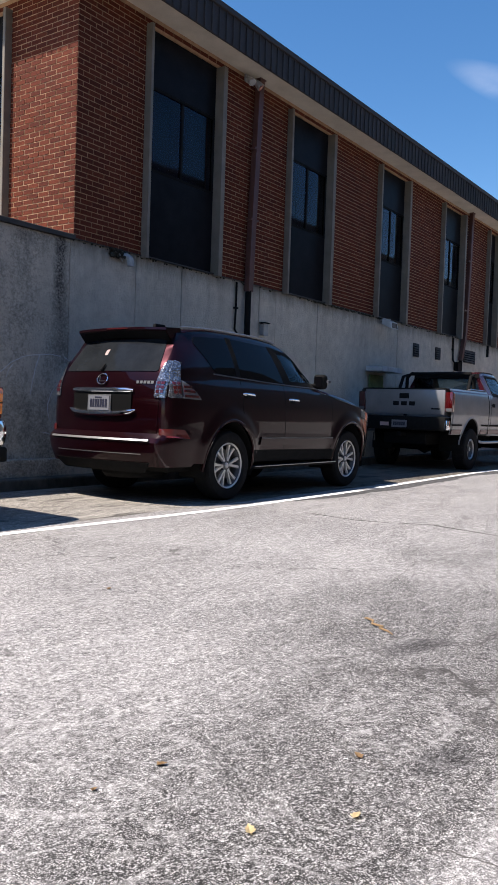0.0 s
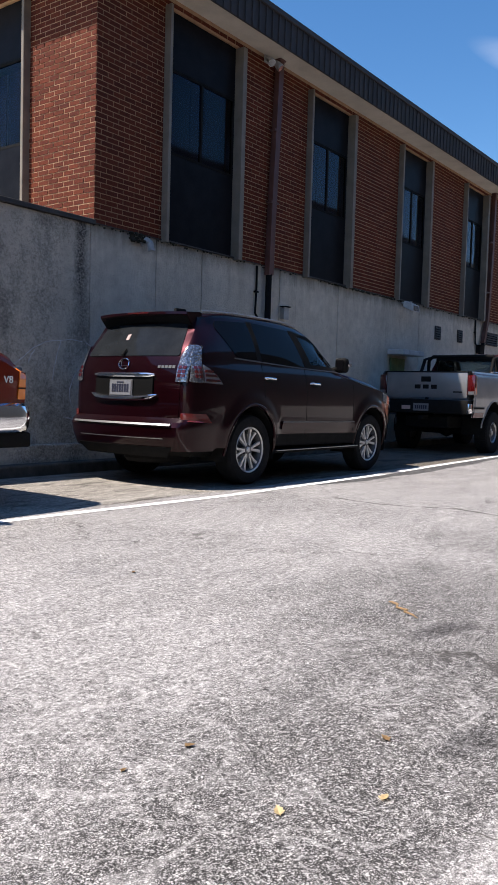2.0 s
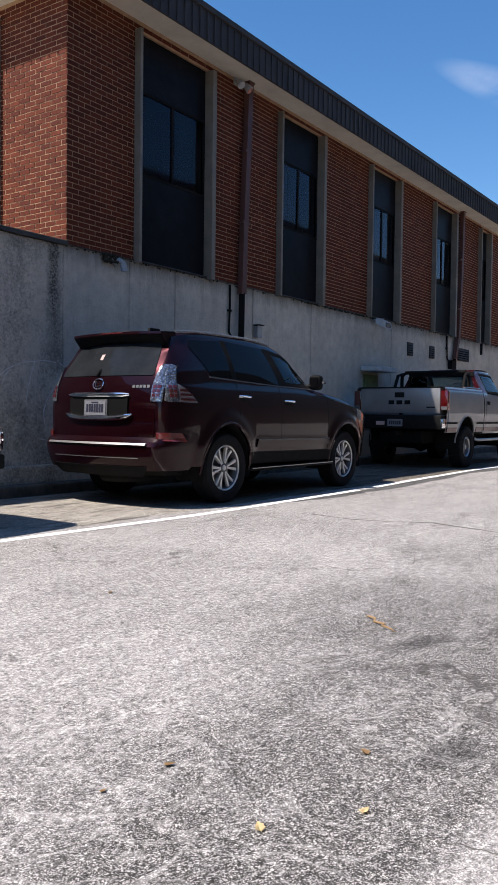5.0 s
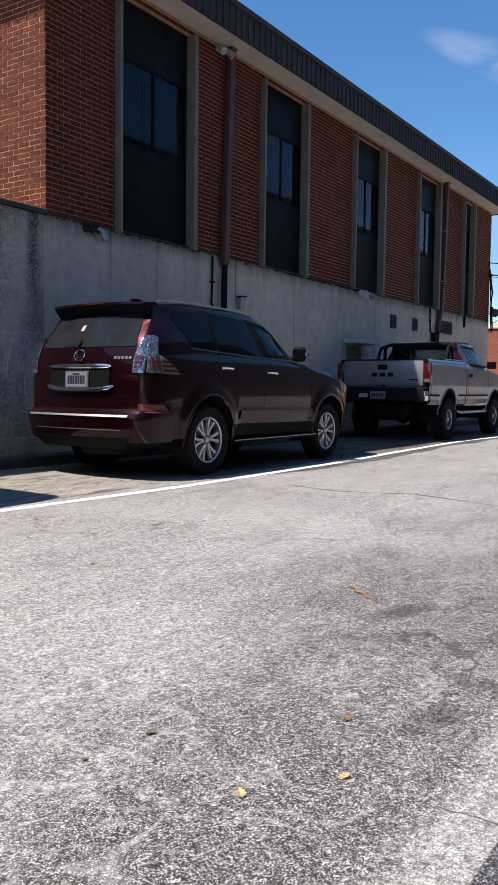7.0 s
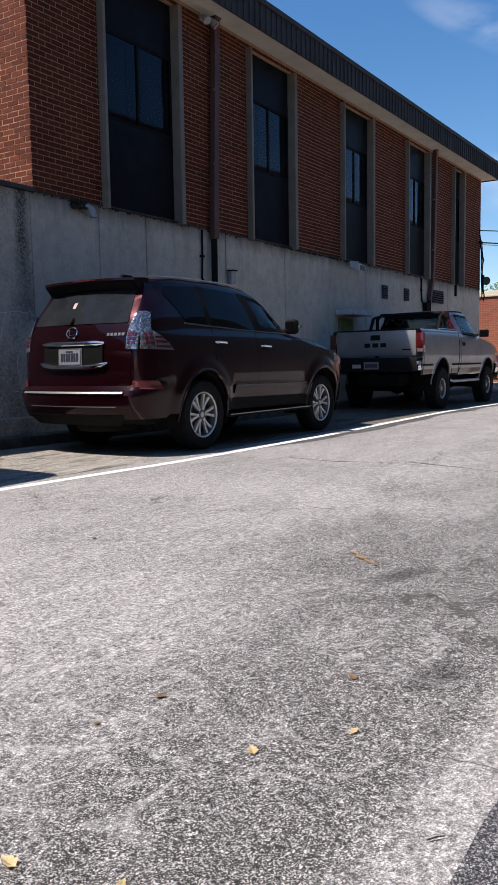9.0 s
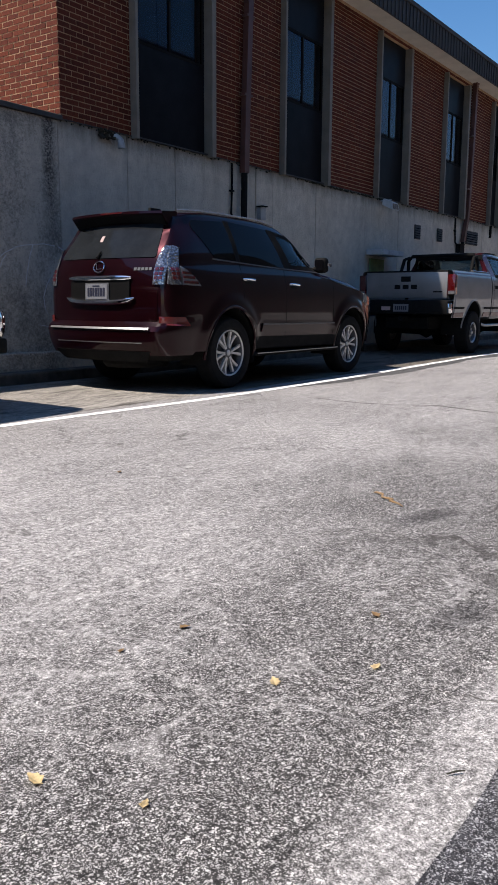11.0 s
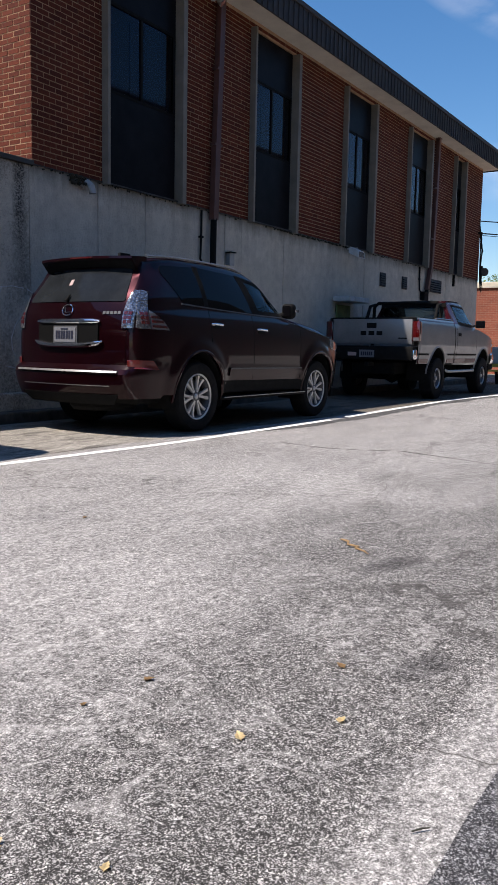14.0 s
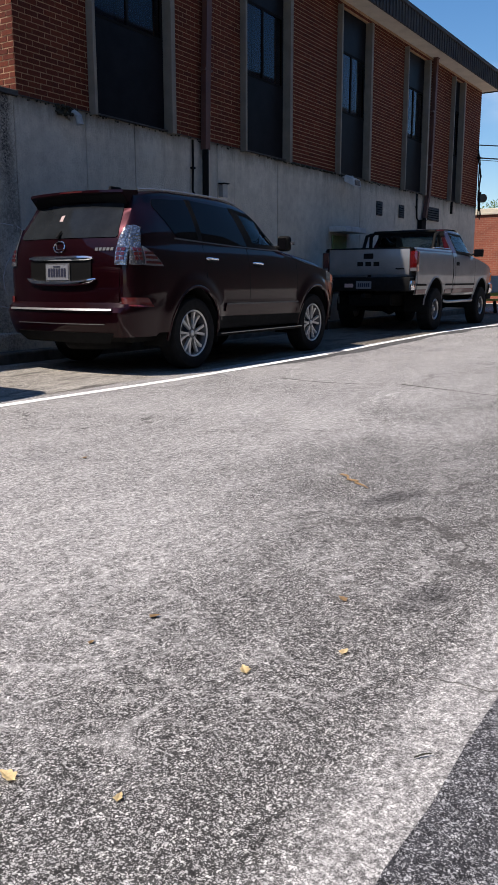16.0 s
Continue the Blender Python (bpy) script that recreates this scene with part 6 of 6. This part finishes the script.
part("grille", box(-0.42, -0.401, -0.78, -0.24, 0.06, 0.30), M_black, ru, smooth=False)

# small trailer and traffic cone
tr = thing("utility_trailer", "small trailer with a blue-grey box on a yellow frame", "trailer", m=pose(17.5, -0.55, 0))
part("box_body", box(-0.55, 0.75, -0.72, 0.45, 0.60, 1.09, 0.015), M_bluegrey, tr, "blue-grey sheet metal box", smooth=False)
fr = bmesh.new()
for b in ((-0.62, 0.80, -0.86, -0.80, 0.50, 0.60), (-0.62, 0.80, 0.47, 0.53, 0.50, 0.60), (-0.62, -0.55, -0.79, 0.46, 0.50, 0.60), (0.73, 0.80, -0.79, 0.46, 0.50, 0.60), (-0.62, 0.80, -0.86, -0.80, 0.34, 0.42), (-0.62, -0.55, -0.86, -0.80, 0.0, 0.33), (-0.62, -0.55, -0.86, -0.80, 0.61, 0.86), (-0.62, -0.55, -0.79, 0.46, 0.36, 0.42)):
    add_box(fr, *b)
part("frame", fr, M_yellow, tr, "yellow-green steel frame", smooth=False)
for s in (-0.78, 0.5):
    part("trailer_wheel", lathe([(s - 0.05, 0.06), (s - 0.06, 0.18), (s - 0.03, 0.22), (s + 0.03, 0.22), (s + 0.06, 0.18), (s + 0.05, 0.06)], 24, closed=True), M_tire, tr).location = (0.15, 0, 0.22)
part("prop", tube([(-0.45, -0.55, 0.0), (-0.42, -0.5, 0.35)], 0.05, 8), M_black, tr)
cn_ = thing("traffic_cone", "orange plastic traffic cone on the asphalt", "traffic cone", m=pose(16.23, -1.84, 0))
part("cone", lathe([(0.025, 0.12), (0.03, 0.10), (0.40, 0.03), (0.43, 0.025), (0.435, 0.001)], 24, axis="z"), M_cone, cn_)
part("foot", box(-0.15, 0.15, -0.15, 0.15, 0.0, 0.03, 0.01), M_cone, cn_)


# trees behind the far wall
M_leaf = basic("tree_leaf", (0.10, 0.16, 0.03), 0.6)
ntl = M_leaf.node_tree
gi = ntl.nodes.new("ShaderNodeNewGeometry")
set_color(ntl, ramp(ntl, gi.outputs["Random Per Island"], [(0.0, (0.05, 0.09, 0.02)), (0.5, (0.10, 0.16, 0.035)), (1.0, (0.19, 0.26, 0.07))]))
M_bark = plain_noise("bark", (0.12, 0.09, 0.065), 0.95, 0.35, 8.0, 60.0)


def tree(x, y, h, r, seed):
    rt = random.Random(seed)
    t = thing("tree", "leafy green tree behind the far wall", "tree", "trees behind the wall", m=pose(x, y, 0))
    bm = bmesh.new()
    add_tube(bm, [(0, 0, 0), (0.08, 0.02, h * 0.3), (0.02, 0.1, h * 0.6), (0.1, 0.05, h * 0.85)], [0.20, 0.15, 0.09, 0.03], 10)
    tips = []
    for k in range(9):
        a = rt.uniform(0, 6.28)
        z0 = h * rt.uniform(0.35, 0.7)
        tip = Vector((r * rt.uniform(0.5, 0.95) * math.cos(a), r * rt.uniform(0.5, 0.95) * math.sin(a), z0 + h * rt.uniform(0.12, 0.32)))
        add_tube(bm, [(0.04, 0.05, z0), tip * 0.5 + Vector((0, 0, z0 * 0.5)), tip], [0.06, 0.035, 0.012], 6)
        tips.append(tip)
    part("trunk", bm, M_bark, t)
    verts, faces = [], []
    tips += [Vector((rt.gauss(0, r * 0.35), rt.gauss(0, r * 0.35), h * rt.uniform(0.55, 1.0))) for _ in range(16)]
    for tip in tips:
        for _ in range(330):
            c = tip + Vector((rt.gauss(0, 0.38), rt.gauss(0, 0.38), rt.gauss(0, 0.26)))
            s = rt.uniform(0.03, 0.075)
            u = Vector((rt.uniform(-1, 1), rt.uniform(-1, 1), rt.uniform(-1, 1))).normalized()
            w = u.cross(Vector((rt.uniform(-1, 1), rt.uniform(-1, 1), rt.uniform(-1, 1)))).normalized()
            n = len(verts)
            verts += [c - u * s, c + w * s * 0.5, c + u * s, c - w * s * 0.5]
            faces.append((n, n + 1, n + 2, n + 3))
    me = bpy.data.meshes.new("crown")
    me.from_pydata(verts, [], faces)
    me.materials.append(M_leaf)
    o = new("crown", me)
    o.parent = t


tree(36.0, 4.4, 4.6, 1.9, 1)
tree(37.0, 7.0, 4.55, 1.8, 2)
tree(38.0, -1.4, 4.7, 2.0, 3)
tree(37.0, -4.2, 4.8, 2.2, 4)
tree(35.5, 10.0, 4.7, 2.0, 5)


# ---------------------------------------------------------------- litter on the asphalt
def leaf(x, y, size, rot, mat, label, curl=0.06):
    size *= 0.78
    bm = bmesh.new()
    n = 11
    rowsl = []
    for i in range(n):
        t = i / (n - 1)
        w = size * 0.34 * (0.04 + math.sin(math.pi * t ** 0.75) ** 0.8 * (1 - 0.35 * t)) * (1 + 0.18 * math.sin(17 * t + size * 90))
        w = w if t > 0.12 else size * 0.02
        zc = size * 0.30 * (t - 0.35) ** 2
        bend = size * 0.12 * math.sin(2.2 * t + size * 40)
        rowsl.append([bm.verts.new((size * (t - 0.5), q * w + bend, zc + abs(q) * w * 0.45 + (0.002 if q < 0 else 0.0014))) for q in (-1, -0.5, 0, 0.5, 1)])
    for a, b in zip(rowsl, rowsl[1:]):
        for j in range(4):
            bm.faces.new((a[j], b[j], b[j + 1], a[j + 1]))
    bmesh.ops.solidify(bm, geom=bm.faces[:], thickness=0.0008)
    o = part("leaf", bm, mat, None)
    o.matrix_world = pose(x, y, 0.001, 0, 0, rot)
    tagged(o, label, "leaf", "fallen leaves")


for x, y, s, r, m, lb in ((-5.612, -6.857, 0.055, 60, M_leafdry, "curled yellow leaf on the asphalt"), (-5.476, -6.457, 0.045, -20, M_leafbrown, "small brown leaf on the asphalt"), (-5.065, -6.864, 0.05, 75, M_leafbrown, "brown leaf in a crack"), (-5.387, -7.026, 0.045, 10, M_leafdry, "dry tan leaf on the asphalt"), (-6.167, -6.931, 0.035, 30, M_leafdry, "small yellow leaf on the asphalt"), (-6.235, -6.70, 0.06, 100, M_leafdry, "pale yellow leaf on the asphalt"), (-5.70, -6.42, 0.03, 15, M_leafbrown, "tiny brown leaf on the asphalt"), (-4.0, -4.769, 0.05, 40, M_leafbrown, "dark dry leaf on the asphalt")):
    leaf(x, y, s, r, m, lb)
tw = thing("twig", "dry tan seed twig lying on the asphalt", "twig", m=pose(-3.70, -6.26, 0.006))
part("stem", tube([(0.09, 0.12, 0.0), (0.075, 0.10, 0.006), (0.03, 0.045, 0.012), (0.0, 0.035, 0.005), (-0.03, -0.035, 0.010), (-0.07, -0.04, 0.012), (-0.075, -0.085, 0.006), (-0.10, -0.12, 0.002)], [0.003, 0.005, 0.006, 0.005, 0.006, 0.0055, 0.004, 0.002], 6), M_leafbrown, tw)
st_ = thing("stick", "short dark stick lying on the asphalt", "stick", m=pose(-5.73, -7.368, 0.006))
part("wood", tube([(-0.018, 0.012, 0), (0.0, -0.002, 0.002), (0.015, -0.014, 0)], [0.0016, 0.0020, 0.0010], 6), M_rust, st_)
M_crack = plain_noise("gritty_crack", (0.085, 0.08, 0.072), 0.95, 0.5, 30.0, 200.0)
CRACKS = (([(-5.42, -7.20), (-5.40, -7.27), (-5.385, -7.33), (-5.39, -7.38), (-5.375, -7.44)], 0.0018),
          ([(-5.04, -6.80), (-5.08, -6.86), (-5.05, -6.92), (-5.10, -6.97)], 0.003),
          ([(-5.02, -6.83), (-4.93, -6.83), (-4.805, -6.85), (-4.69, -6.87), (-4.53, -6.927)], 0.0016),
          ([(-2.75, -5.87), (-2.36, -5.786), (-2.05, -5.72), (-1.80, -5.62)], 0.0022),
          ([(-0.20, -3.80), (-0.30, -4.32), (-0.23, -4.64), (-0.03, -5.02), (-0.19, -5.52), (-0.38, -6.10), (-0.55, -6.9)], 0.02),
          ([(-3.97, -5.885), (-3.83, -5.935), (-3.66, -5.976)], 0.003))
for pts, half_width in CRACKS:
    dn_ = []
    for (x0, y0), (x1, y1) in zip(pts, pts[1:]):
        dn_ += [(x0 + (x1 - x0) * k / 5, y0 + (y1 - y0) * k / 5) for k in range(5)]
    ex, ey = pts[-1][0] - pts[0][0], pts[-1][1] - pts[0][1]
    nx_, ny_ = -ey / math.hypot(ex, ey), ex / math.hypot(ex, ey)
    bm = bmesh.new()
    prev = None
    for x, y in dn_:
        dx = 0.012 * noise.noise((x * 31, y * 31, 0))
        w = half_width * (1 + 0.8 * noise.noise((x * 50, y * 50, 3)))
        ring = [bm.verts.new((x + dx - w * nx_, y + dx - w * ny_, 0.0012)), bm.verts.new((x + dx + w * nx_, y + dx + w * ny_, 0.0012))]
        if prev:
            bm.faces.new((prev[0], prev[1], ring[1], ring[0]))
        prev = ring
    tagged(part("pavement_crack", bm, M_crack, smooth=False), "narrow dark crack in the asphalt", "crack", kind="structure")

# ---------------------------------------------------------------- bricks
BW, BH, GAP = 0.203, 0.0677, 0.0145


def brick_boxes(spans, side, count):
    """Every brick of a wall face as (u0, u1, z0, z1), in running bond, cut at the ends of its span."""
    out = []
    for a, b, za, zb in spans:
        k0, k1 = round((za - SILL) / BH), int((zb - SILL) / BH + 0.001)
        for k in range(k0, k1):
            z0 = SILL + k * BH
            u = -BW + (BW / 2 if k % 2 else 0)
            while u < b:
                u0, u1 = max(u + GAP / 2, a), min(u + BW - GAP / 2, b)
                if u1 - u0 > 0.006:
                    out.append((u0, u1, z0 + GAP / 2, z0 + BH - GAP / 2))
                u += BW
    return out


def brick_verts(u0, u1, z0, z1, side, jit):
    d = 0.012
    f = -jit
    if side:
        q = [(f, u0, z0), (f, u1, z0), (f, u1, z1), (f, u0, z1), (d, u0, z0), (d, u1, z0), (d, u1, z1), (d, u0, z1)]
    else:
        q = [(u0, f, z0), (u1, f, z0), (u1, f, z1), (u0, f, z1), (u0, d, z0), (u1, d, z0), (u1, d, z1), (u0, d, z1)]
    return q


FACES = [(0, 1, 2, 3), (0, 4, 5, 1), (1, 5, 6, 2), (2, 6, 7, 3), (3, 7, 4, 0)]


def brick_field(spans, side, parent, single, label):
    """single(u, z): whether that brick is an object of its own."""
    rb = random.Random(11)
    verts, faces, shared = [], [], {}
    for u0, u1, z0, z1 in brick_boxes(spans, side, 0):
        j = rb.uniform(0.0, 0.0035)
        if single(u0, z0):
            key = (round(u1 - u0, 3), rb.randrange(3))
            if key not in shared:
                me = bpy.data.meshes.new("brick")
                me.from_pydata(brick_verts(0, u1 - u0, 0, BH - GAP, side, 0.0015 * key[1]), [], FACES)
                me.materials.append(M_brick)
                shared[key] = me
            o = new("brick", shared[key])
            o.parent = parent
            o.location = (0, u0, z0) if side else (u0, 0, z0)
        else:
            n = len(verts)
            verts += brick_verts(u0, u1, z0, z1, side, j)
            faces += [tuple(n + i for i in f) for f in FACES]
    me = bpy.data.meshes.new("brickwork")
    me.from_pydata(verts, [], faces)
    me.materials.append(M_brick)
    o = new("brickwork", me)
    o.parent = parent
    tagged(o, label, kind="stuff")


front_spans = [(a, b, SILL, SOFFIT) for a, b in gaps]
front_spans += [(a, b, SILL + BH * 48, SOFFIT) for a, b in WINDOWS]
brick_field(front_spans, False, wall, lambda u, z: u < 1.1 and z < 6.2, "dark red bricks in running bond")
side_spans = [(0.0, SIDE_WIN[0], SILL, SOFFIT), (SIDE_WIN[1], 9.0, SILL, SOFFIT), (SIDE_WIN[0], SIDE_WIN[1], SILL + BH * 48, SOFFIT)]
brick_field(side_spans, True, wall_l, lambda u, z: u < 1.36 and z < 6.2, "sunlit red bricks in running bond")
